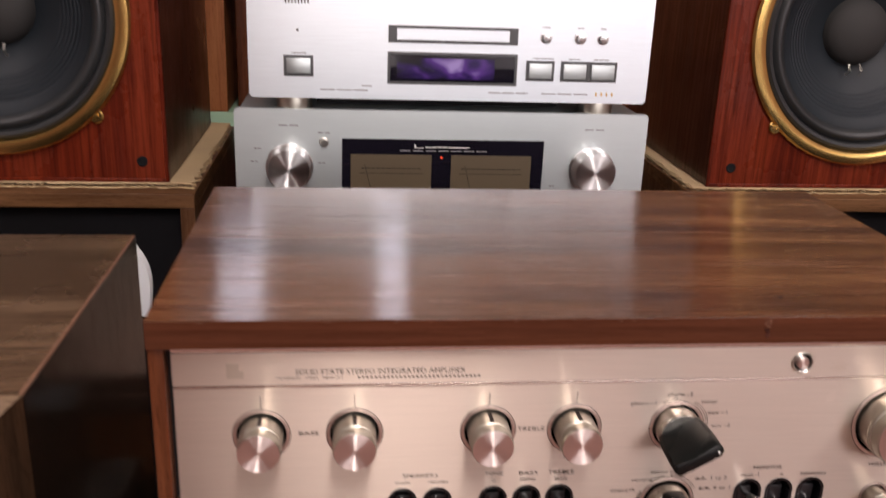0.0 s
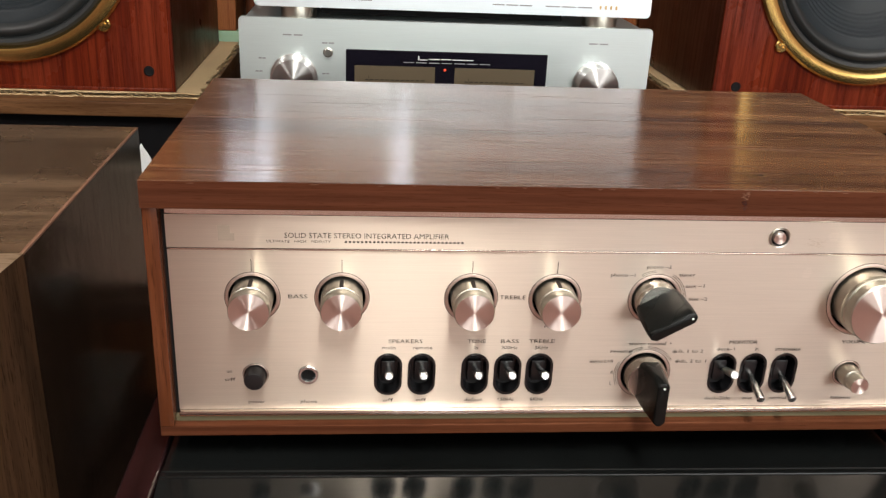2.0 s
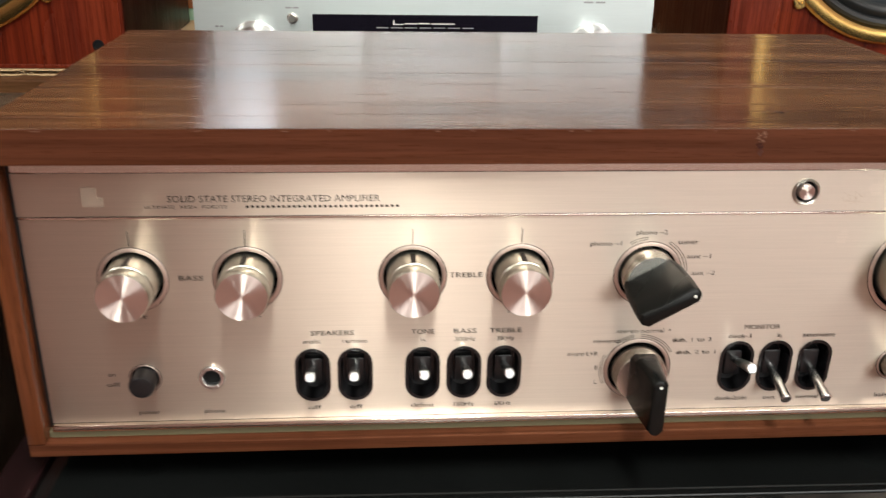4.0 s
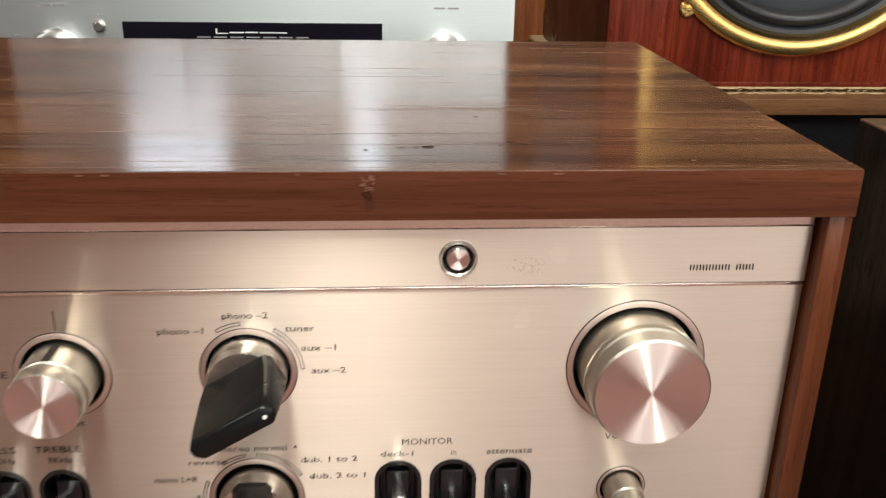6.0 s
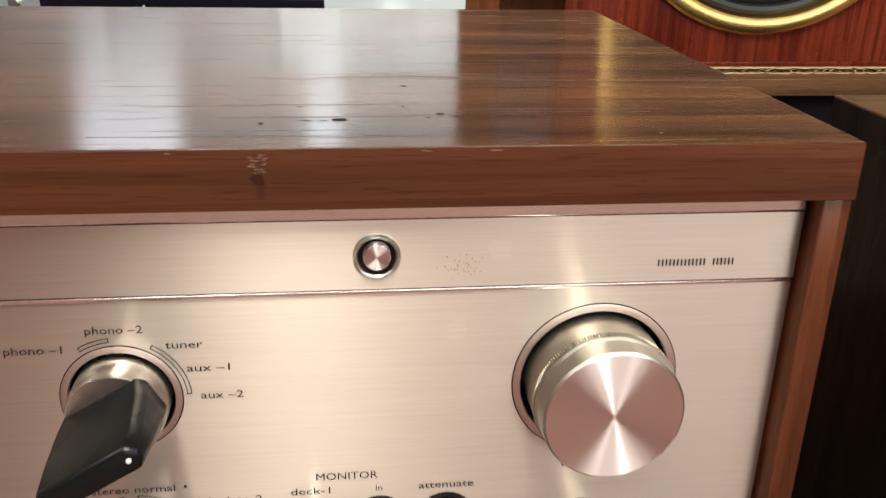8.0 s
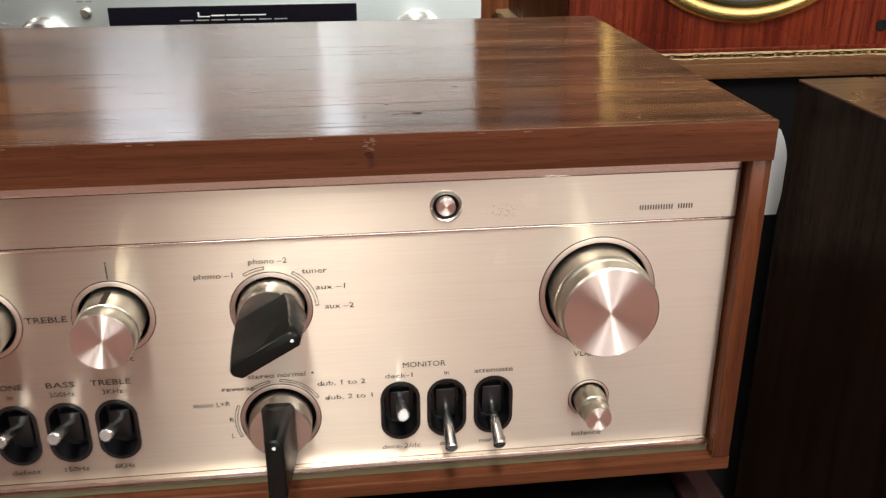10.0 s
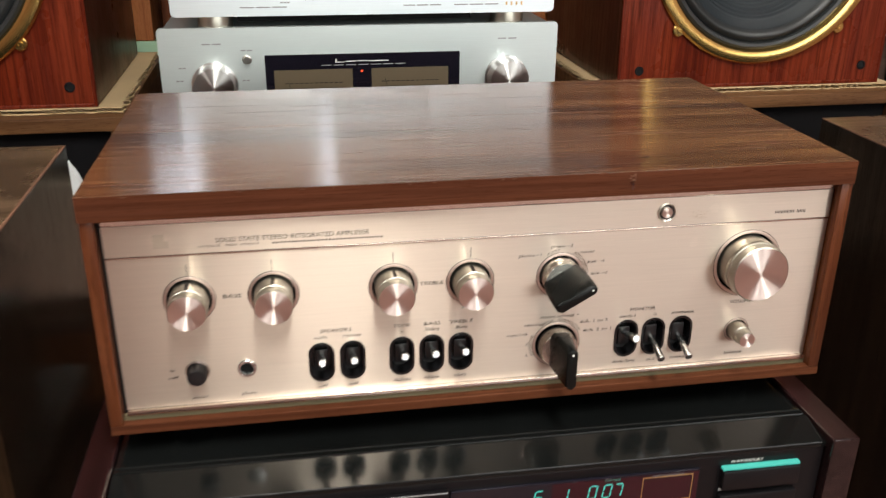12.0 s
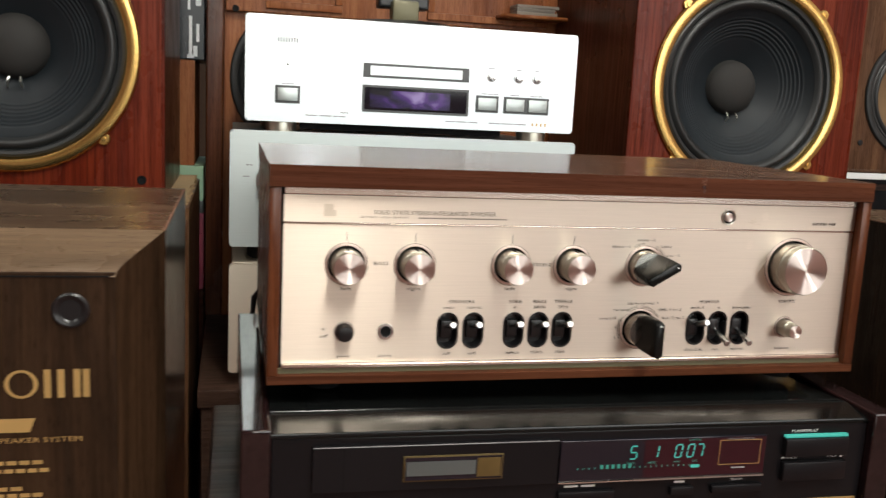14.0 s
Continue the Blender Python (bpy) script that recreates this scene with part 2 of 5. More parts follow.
M_FLOOR = plain("rose_bounce_floor", (0.25, 0.145, 0.125), 0.9, 0.0, 260, 0.14, 0.5, 0.002, 0.1)
M_RACK = wood("dark_rack", (0.022, 0.012, 0.009), (0.045, 0.024, 0.016), (0.065, 0.034, 0.022), 0, 8.0, 0.4)
# glow of the panes added in the far wall as sources of reflected streaks
M_STREAK_PANE = glow("streak_source_pane", (0.80, 0.90, 1.0), 7.0)
M_TUBE = glow("lit_diffuser", (1.0, 0.96, 0.90), 4.0)
M_PAPER = plain("printed_paper", (0.22, 0.19, 0.16), 0.6, 0.0, 200, 0.3, 0.05)
M_LABEL = plain("grey_label", (0.12, 0.14, 0.14), 0.25, 0.5, 300, 0.15, 0.0)
M_DULLGOLD = plain("dull_gold", (0.20, 0.14, 0.05), 0.4, 0.6, 900, 0.6, 0.3)
M_STEEL = plain("cool_steel", (0.70, 0.72, 0.72), 0.25, 1.0, 500, 0.06, 0.03)
M_OLIVE = plain("olive_plate", (0.16, 0.15, 0.09), 0.4, 0.3, 300, 0.1, 0.05)
M_RUST = plain("bare_red_wood", (0.040, 0.009, 0.004), 0.3, 0.0, 900, 0.3, 0.2)
M_SCUFF = plain("worn_lacquer", (0.15, 0.075, 0.045), 0.5, 0.0, 900, 0.4, 0.3)
M_PIT = plain("dark_pit", (0.012, 0.006, 0.004), 0.8, 0.0, 900, 0.3, 0.2)
M_RESIDUE = plain("tape_residue", (0.42, 0.31, 0.21), 0.6, 0.35, 1500, 0.35, 0.3)

M_RESIDUE_PALE = brushed("faint_tape_mark", (0.665, 0.572, 0.488), 0.40, 0.91)
M_EMBLEM = brushed("worn_emblem", (0.52, 0.45, 0.37), 0.45, 0.7)

# ------------------------------------------------------------------ mesh helpers
ORG = {}


def thing(name, loc, label, category, group="", kind=""):
    ob = new(name)
    ob.empty_display_size = 0.02
    ob.location = loc
    ORG[ob] = Vector(loc)
    return tagged(ob, label, category, group, kind)


def finish(bm, smooth=35):
    bmesh.ops.remove_doubles(bm, verts=bm.verts, dist=1e-6)
    bmesh.ops.recalc_face_normals(bm, faces=bm.faces)
    for f in bm.faces:
        # broad flat sides stay truly flat beside their rounded edges
        f.smooth = not (f.calc_area() > 1.5e-3 and max(abs(c) for c in f.normal) > 0.9999)
    lim = radians(smooth)
    for e in bm.edges:
        e.smooth = len(e.link_faces) == 2 and e.calc_face_angle(0) < lim


def part(name, bm, mat, parent=None, label="", origin=None, flat=True, recalc=True):
    """One mesh object under a thing or a part; the bmesh is in world metres."""
    if recalc:
        finish(bm)
    up = ORG[parent] if parent else Vector((0, 0, 0))
    org = Vector(origin) if origin else up
    if flat:
        uv = bm.loops.layers.uv.new("flat")
        for f in bm.faces:
            for lp in f.loops:
                co = lp.vert.co
                lp[uv].uv = (co.z + co.y, co.y - co.z) if abs(f.normal.x) > 0.7 else (co.z + co.y, co.x)
    bmesh.ops.translate(bm, verts=bm.verts, vec=-org)
    me = bpy.data.meshes.new(name)
    bm.to_mesh(me)
    bm.free()
    me.materials.append(mat)
    ob = new(name, me)
    ob.parent = parent
    ob.location = org - up
    ORG[ob] = org
    if label:
        ob["label"] = label
    return ob


def box(bm, x0, x1, y0, y1, z0, z1, bevel=0.0, seg=2):
    r = bmesh.ops.create_cube(bm, size=1.0)
    vs = r["verts"]
    for v in vs:
        v.co = Vector((x0 + (v.co.x + 0.5) * (x1 - x0), y0 + (v.co.y + 0.5) * (y1 - y0), z0 + (v.co.z + 0.5) * (z1 - z0)))
    if bevel:
        es = list({e for v in vs for e in v.link_edges})
        bmesh.ops.bevel(bm, geom=es, offset=bevel, segments=seg, profile=0.5, affect="EDGES")
    return bm


def boxm(*a, **k):
    return box(bmesh.new(), *a, **k)


def lathe(profile, cx, cy, cz, seg=48, bm=None, axis="y", cap=True):
    """A turned body round the y axis (or z); profile rows of (radius, distance along the axis)."""
    bm = bm or bmesh.new()
    rings = []
    for r, d in profile:
        if r < 1e-6:
            p = (cx, cy + d, cz) if axis == "y" else (cx, cy, cz + d)
            rings.append([bm.verts.new(p)])
            continue
        ring = []
        for i in range(seg):
            a = 2 * math.pi * i / seg
            c, s = r * math.cos(a), r * math.sin(a)
            ring.append(bm.verts.new((cx + c, cy + d, cz + s) if axis == "y" else (cx + c, cy + s, cz + d)))
        rings.append(ring)
    for a, b in zip(rings, rings[1:]):
        if len(a) == 1 and len(b) == 1:
            continue
        for i in range(seg):
            j = (i + 1) % seg
            if len(a) == 1:
                bm.faces.new((a[0], b[i], b[j]))
            elif len(b) == 1:
                bm.faces.new((a[i], a[j], b[0]))
            else:
                bm.faces.new((a[i], a[j], b[j], b[i]))
    return bm


def stadium(w, h):
    """Radius, by angle, of an upright slot with round ends; w and h are half sizes (w = h: a circle)."""
    def r(a):
        c, s = abs(math.cos(a)), abs(math.sin(a))
        if c > 1e-9 and (w / c) * s <= h - w:
            return w / c
        k = h - w
        return k * s + math.sqrt(max(0.0, w * w - k * k * c * c))
    return r


def holed_plate(bm, x0, x1, z0, z1, cx, cz, rad, y0, depth, seg=40):
    """A rectangle facing -y with a hole of outline rad(angle), and the hole's wall behind it."""
    ang = sorted([2 * math.pi * i / seg for i in range(seg)] + [math.atan2(z - cz, x - cx) % (2 * math.pi) for x in (x0, x1) for z in (z0, z1)])
    inn, out, deep = [], [], []
    for a in ang:
        c, s = math.cos(a), math.sin(a)
        k = min([((x1 if c > 0 else x0) - cx) / c if abs(c) > 1e-9 else 1e9, ((z1 if s > 0 else z0) - cz) / s if abs(s) > 1e-9 else 1e9])
        r = rad(a)
        inn.append(bm.verts.new((cx + c * r, y0, cz + s * r)))
        deep.append(bm.verts.new((cx + c * r, y0 + depth, cz + s * r)))
        out.append(bm.verts.new((cx + c * k, y0, cz + s * k)))
    n = len(ang)
    for i in range(n):
        j = (i + 1) % n
        if (out[i].co - out[j].co).length > 1e-7:
            bm.faces.new((out[i], out[j], inn[j], inn[i]))
        bm.faces.new((inn[i], inn[j], deep[j], deep[i]))
    return bm


def outline_slab(pts, y0, y1, bm=None):
    """A slab of outline pts (x, z) from y0 to y1."""
    bm = bm or bmesh.new()
    a = [bm.verts.new((x, y0, z)) for x, z in pts]
    b = [bm.verts.new((x, y1, z)) for x, z in pts]
    bm.faces.new(a)
    bm.faces.new(b[::-1])
    for i in range(len(pts)):
        j = (i + 1) % len(pts)
        bm.faces.new((a[i], b[i], b[j], a[j]))
    return bm


def round_rect(x0, x1, z0, z1, r, n=5):
    pts = []
    for cx, cz, a0 in ((x1 - r, z1 - r, 0), (x0 + r, z1 - r, 90), (x0 + r, z0 + r, 180), (x1 - r, z0 + r, 270)):
        for i in range(n + 1):
            a = radians(a0 + 90 * i / n)
            pts.append((cx + r * math.cos(a), cz + r * math.sin(a)))
    return pts


def rod(p, q, r0, r1, seg=14, bm=None, dome=0.0):
    """A tapered round rod from p to q."""
    bm = bm or bmesh.new()
    p, q = Vector(p), Vector(q)
    rot = (q - p).to_track_quat("Z", "Y").to_matrix()
    n = (q - p).length
    rows = [(0, 0), (r0, 0), (r1, n - dome), (r1 * 0.8, n), (0, n)]
    rings = []
    for r, d in rows:
        if r == 0:
            rings.append([bm.verts.new(p + rot @ Vector((0, 0, d)))])
        else:
            rings.append([bm.verts.new(p + rot @ Vector((r * math.cos(2 * math.pi * i / seg), r * math.sin(2 * math.pi * i / seg), d))) for i in range(seg)])
    for a, b in zip(rings, rings[1:]):
        for i in range(seg):
            j = (i + 1) % seg
            if len(a) == 1:
                bm.faces.new((a[0], b[i], b[j]))
            elif len(b) == 1:
                bm.faces.new((a[i], a[j], b[0]))
            else:
                bm.faces.new((a[i], a[j], b[j], b[i]))
    return bm


def tube(points, r, seg=8):
    """A bent round cord through the points."""
    bm = bmesh.new()
    pts = [Vector(p) for p in points]
    rings = []
    for i, p in enumerate(pts):
        d = (pts[min(i + 1, len(pts) - 1)] - pts[max(i - 1, 0)]).normalized()
        rot = d.to_track_quat("Z", "Y").to_matrix()
        rings.append([bm.verts.new(p + rot @ Vector((r * math.cos(2 * math.pi * k / seg), r * math.sin(2 * math.pi * k / seg), 0))) for k in range(seg)])
    for a, b in zip(rings, rings[1:]):
        for k in range(seg):
            j = (k + 1) % seg
            bm.faces.new((a[k], a[j], b[j], b[k]))
    bm.faces.new(rings[0])
    bm.faces.new(rings[-1][::-1])
    return bm


def write(text, x, z, y, size, mat, parent, align="CENTER", name="lettering", width=None, shear=0.0, label=""):
    """Printed words that face -y, with their middle height at z."""
    cu = bpy.data.curves.new(name, "FONT")
    cu.body, cu.size, cu.align_x, cu.align_y, cu.shear = text, size, align, "CENTER", shear
    cu.resolution_u = 2
    tmp = bpy.data.objects.new(name, cu)
    me = bpy.data.meshes.new_from_object(tmp)
    bpy.data.objects.remove(tmp)
    bpy.data.curves.remove(cu)
    me.transform(Matrix.Rotation(radians(90), 4, "X"))
    xs = [v.co.x for v in me.vertices]
    if width and xs:
        k = width / (max(xs) - min(xs))
        me.transform(Matrix.Diagonal((k, 1, 1, 1)))
    me.name = name
    me.materials.clear()
    me.materials.append(mat)
    ob = new(name, me)
    ob.parent = parent
    org = Vector((x, y, z))
    ob.location = org - ORG[parent]
    ORG[ob] = org
    if label:
        ob["label"] = label
    return ob


def bars(x0, x1, z, h, y, mat, parent, n=1, gap=0.25, name="printed_bar"):
    """Writing that cannot be read: n plain bars in a row."""
    w = (x1 - x0) / (n + (n - 1) * gap)
    first = part(name, boxm(x0, x0 + w, y, y + 0.0003, z - h / 2, z + h / 2), mat, parent)
    for i in range(1, n):
        ob = new(name, first.data)
        ob.parent = parent
        ob.location = first.location + Vector((i * w * (1 + gap), 0, 0))
        ORG[ob] = ORG[parent]
    return first


def arc(cx, cz, r0, r1, a0, a1, y, mat, parent, n=14, name="scale_arc", line=0.00025):
    """An outlined arc printed on a panel (angles in degrees)."""
    bm = bmesh.new()

    def strip(ra, rb, b0, b1, k):
        vs = []
        for i in range(k + 1):
            a = radians(b0 + (b1 - b0) * i / k)
            vs.append([bm.verts.new((cx + r * math.cos(a), y, cz + r * math.sin(a))) for r in (ra, rb)])
        for p, q in zip(vs, vs[1:]):
            bm.faces.new((p[0], p[1], q[1], q[0]))
    strip(r0, r0 + line, a0, a1, n)
    strip(r1 - line, r1, a0, a1, n)
    d = math.degrees(line / r0)
    strip(r0, r1, a0, a0 + d, 1)
    strip(r0, r1, a1 - d, a1, 1)
    return part(name, bm, mat, parent, recalc=False)

# ------------------------------------------------------------------ the room


def slab(name, x0, x1, y0, y1, z0, z1, mat, label, category):
    ob = part(name, boxm(x0, x1, y0, y1, z0, z1), mat)
    return tagged(ob, label, category, "", "structure")


slab("floor", -3.2, 3.2, -4.0, 3.2, -0.1, 0.0, M_FLOOR, "unseen floor tinted dull rose for the pink it reflects", "floor")
slab("ceiling", -3.2, 3.2, -4.0, 3.2, 2.55, 2.65, M_CEIL, "pale plain ceiling of the shop", "ceiling")
slab("wall_east", 3.2, 3.3, -4.0, 3.2, 0.0, 2.55, M_WALL_BOUNCE, "unseen plain wall tinted dull rose for the pink it reflects", "wall")
slab("wall_west", -3.3, -3.2, -4.0, 3.2, 0.0, 2.55, M_WALL_BOUNCE, "unseen plain wall tinted dull rose for the pink it reflects", "wall")
slab("wall_south", -3.2, 3.2, -4.1, -4.0, 0.0, 2.55, M_WALL_BOUNCE, "unseen plain wall behind the camera, tinted dull rose for the pink it reflects", "wall")


def wall_north():
    """The far wall with two narrow openings, added for the streaks reflected in the amplifier top."""
    bm = bmesh.new()
    y0, y1 = 3.0, 3.12
    xs = [-3.2, -0.86, -0.46, -0.02, 0.13, 3.2]
    for i, (a, b) in enumerate(zip(xs, xs[1:])):
        if i in (1, 3):
            box(bm, a, b, y0, y1, 0.0, 1.45)
            box(bm, a, b, y0, y1, 2.35, 2.55)
        else:
            box(bm, a, b, y0, y1, 0.0, 2.55)
    tagged(part("wall_north", bm, M_WALL), "far warm grey wall with two added bright openings", "wall", "", "structure")
    for k, (a, b) in enumerate(((-0.86, -0.46), (-0.02, 0.13))):
        w = thing("window_%d" % (k + 1), ((a + b) / 2, 3.06, 1.45), "narrow bright opening assumed in the far wall from reflected streaks", "window", "", "structure")
        fr = bmesh.new()
        for q in ((a, a + 0.02, 1.45, 2.35), (b - 0.02, b, 1.45, 2.35), (a + 0.02, b - 0.02, 1.45, 1.47), (a + 0.02, b - 0.02, 2.33, 2.35)):
            box(fr, q[0], q[1], 3.03, 3.08, q[2], q[3])
        part("window_frame", fr, M_WHITE, w)
        part("pane", boxm(a + 0.02, b - 0.02, 3.05, 3.056, 1.47, 2.33), M_STREAK_PANE, w, "bright pane of an added opening")


wall_north()


def lamp_opening(name, x0, x1, z0, z1, label):
    """Added dressing for a fill lamp: white frame and pale pane on the unseen wall behind the camera."""
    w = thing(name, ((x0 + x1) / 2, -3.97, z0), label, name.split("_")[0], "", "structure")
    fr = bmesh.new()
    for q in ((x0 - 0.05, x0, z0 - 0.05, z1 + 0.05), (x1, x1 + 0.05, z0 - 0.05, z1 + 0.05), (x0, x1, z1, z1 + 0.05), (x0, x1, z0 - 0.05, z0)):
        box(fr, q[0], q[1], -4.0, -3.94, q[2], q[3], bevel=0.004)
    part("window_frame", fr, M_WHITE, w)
    part("pane", boxm(x0, x1, -3.995, -3.985, z0, z1), M_WHITE, w, "bright pane of an added opening")


lamp_opening("window_4", -0.575, 0.175, 1.35, 2.15, "small window added round the fill lamp behind the camera")
lamp_opening("window_3", 0.40, 3.05, 1.05, 2.35, "broad window added round the fill lamp behind the camera")
for lx, ly in ((0.03, -0.95), (1.45, -0.6), (-1.55, -0.6)):
    f = thing("ceiling_light", (lx, ly, 2.55), "unseen white fluorescent fixture assumed under the ceiling", "ceiling light", "ceiling lights")
    part("frame", boxm(lx - 0.18, lx + 0.18, ly - 0.66, ly + 0.66, 2.50, 2.55, bevel=0.006), M_WHITE, f)
    part("diffuser", boxm(lx - 0.155, lx + 0.155, ly - 0.63, ly + 0.63, 2.475, 2.499, bevel=0.006), M_TUBE, f, "lit milky diffuser")

# ------------------------------------------------------------------ stand below the deck, rack below the far components
rk = thing("equipment_table", (-0.01, 0.1, 0), "dark wooden low table under the disc player", "table")
part("tabletop", boxm(-0.275, 0.255, -0.075, 0.33, 0.640, 0.665, bevel=0.002), M_RACK, rk)
for lx in (-0.255, 0.235):
    for ly in (-0.055, 0.31):
        part("leg", boxm(lx - 0.016, lx + 0.016, ly - 0.016, ly + 0.016, 0, 0.64, bevel=0.002), M_RACK, rk)
rk2 = thing("component_rack", (-0.02, 0.78, 0), "dark brown wooden rack under the silver components", "rack")
part("top", boxm(-0.30, 0.262, 0.57, 0.99, 0.575, 0.600, bevel=0.002), M_RACK, rk2)
part("shelf", boxm(-0.275, 0.237, 0.58, 0.98, 0.20, 0.22), M_RACK, rk2)
for a in (-0.295, 0.239):
    part("side_panel", boxm(a, a + 0.018, 0.575, 0.985, 0.0, 0.575, bevel=0.0015), M_RACK, rk2)

# ------------------------------------------------------------------ vintage integrated amplifier
ZB = 0.797
amp = thing("stereo_amplifier", (0, 0.135, ZB - 0.013), "vintage stereo amplifier in a rosewood case with champagne panel", "amplifier")
ZU, ZL = 0.8815, 0.8330


def amp_case():
    part("top_board", boxm(-0.2340, 0.2312, -0.0075, 0.242, 0.9350, 0.9500, bevel=0.0004), M_CASE, amp, "glossy rosewood top, lightly scratched")
    part("front_edge", boxm(-0.2336, 0.2308, -0.0085, -0.0076, 0.9353, 0.94985), M_CASE_EDGE, amp, "red-brown veneer edge strip")
    for a, b in ((-0.2334, -0.2257), (0.2236, 0.2312)):
        part("side_board", boxm(a, b, -0.0070, 0.240, ZB + 0.0064, 0.9348, bevel=0.0006), M_CASE_SIDE, amp)
    part("bottom_board", boxm(-0.2334, 0.2316, -0.0070, 0.240, ZB, ZB + 0.0062, bevel=0.0006), M_CASE_EDGE, amp)
    part("bottom_ledge", boxm(-0.2255, 0.2234, -0.0010, 0.010, ZB + 0.0064, 0.8070), M_OLIVE, amp, "dull metal ledge under the panel")
    part("rear_panel", boxm(-0.2250, 0.2220, 0.232, 0.2365, ZB + 0.010, 0.9346), M_MATTE, amp)
    for fx in (-0.19, 0.19):
        for fy in (0.035, 0.22):
            part("foot", lathe([(0, 0), (0.014, 0), (0.014, -0.009), (0.012, -0.0135), (0, -0.0135)], fx, fy, ZB, 24, axis="z"), M_MATTE, amp, "black rubber foot")


KNOBS = (-0.1800, -0.1315, -0.0600, -0.0125)
SLOTS = (-0.1052, -0.0860, -0.0552, -0.0362, -0.0176, 0.0925, 0.1112, 0.1302)


def amp_panel():
    bm = bmesh.new()
    zm, z0, z1 = 0.8585, 0.8105, 0.9095
    up = [(-0.1800, stadium(0.0130, 0.0130)), (-0.1315, stadium(0.0130, 0.0130)), (-0.0600, stadium(0.0130, 0.0130)), (-0.0125, stadium(0.0130, 0.0130)),
          (0.0450, stadium(0.0135, 0.0135)), (0.1705, stadium(0.0208, 0.0208))]
    lo = [(-0.1800, stadium(0.0064, 0.0064)), (-0.1505, stadium(0.0042, 0.0042))] + [(s, stadium(0.0076, 0.0132)) for s in SLOTS[:5]] + \
         [(0.0450, stadium(0.0140, 0.0140))] + [(s, stadium(0.0076, 0.0132)) for s in SLOTS[5:]] + [(0.1700, stadium(0.0074, 0.0074))]
    for row, a, b, cz in ((up, zm, z1, ZU), (lo, z0, zm, ZL)):
        cut = [-0.2235] + [(p[0] + q[0]) / 2 for p, q in zip(row, row[1:])] + [0.2226]
        for (cx, rad), xa, xb in zip(row, cut, cut[1:]):
            holed_plate(bm, xa, xb, a, b, cx, cz, rad, 0.0, 0.0012)
    part("front_panel", bm, M_PANEL, amp, "brushed champagne aluminium front panel", flat=True)
    bm = holed_plate(bmesh.new(), -0.2235, 0.2226, 0.9108, 0.9295, 0.1110, 0.9200, stadium(0.0050, 0.0050), -0.0006, 0.002)
    part("upper_strip", bm, M_PANEL, amp, "brushed champagne strip with printed title", flat=True)
    part("groove", boxm(-0.2235, 0.2226, 0.0012, 0.003, 0.9094, 0.9110), M_RECESS, amp)
    part("groove_bead", boxm(-0.2230, 0.2221, -0.0008, 0.0012, 0.90955, 0.91055, bevel=0.0002), M_LIP, amp, "bright gold-tinted line", flat=True)
    part("top_lip", boxm(-0.2235, 0.2226, -0.0012, 0.006, 0.9298, 0.9347, bevel=0.0005), M_LIP, amp, "pale metal lip under the top board", flat=True)
    part("bottom_lip", boxm(-0.2235, 0.2226, -0.0028, 0.006, 0.8072, 0.8103, bevel=0.0007), M_LIP, amp, "bright metal sill", flat=True)
    # black strips at both panel ends stand in for the shade in the gaps
    for a, b in ((-0.2257, -0.2236), (0.2227, 0.2236)):
        part("side_gap", boxm(a, b, 0.002, 0.008, 0.807, 0.9347), M_MATTE, amp)
    part("chassis", boxm(-0.2235, 0.2226, 0.0105, 0.012, 0.8075, 0.9290), M_MATTE, amp)


def bezel(cx, cz, r0, r1):
    p = [(r1, 0.0005), (r1 + 0.00005, -0.00030), (r1 - 0.0002, -0.00045), (r0 + 0.0002, -0.00045), (r0, -0.0002), (r0 - 0.0001, 0.0009)]
    b = part("bezel", lathe(p, cx, 0, cz, 56), M_RING, amp, "thin satin ring", origin=(cx, 0, cz))
    part("outline", lathe([(r1 + 0.00035, -0.00008), (r1 + 0.00002, -0.00012)], cx, 0, cz, 56), M_INK, b, "fine dark outline")


def turned_knob(cx, cz, r, d, name, mark=True):
    g = r * 0.035
    k = part(name, lathe([(r * 0.98, 0.008), (r, 0.0), (r, -d * 0.62), (r - g, -d * 0.64), (r - g, -d * 0.68), (r * 0.985, -d * 0.70), (r * 0.97, -d + 0.0007), (r * 0.935, -d)],
                         cx, 0, cz, 64), M_TURNED, amp, "turned aluminium knob", origin=(cx, 0, cz))
    part("cap", lathe([(r * 0.935, -d), (r * 0.6, -d + 0.00015), (r * 0.3, -d + 0.00022), (0.00002, -d + 0.00025)], cx, 0, cz, 64), M_SPUN, k, "spun face with hourglass sheen", origin=(cx, 0, cz))
    if mark:
        part("pointer", boxm(cx - 0.0011, cx + 0.0011, -d * 0.60, -0.0015, cz + r - 0.0006, cz + r + 0.0002), M_INK, k, "dark notch")
    return k


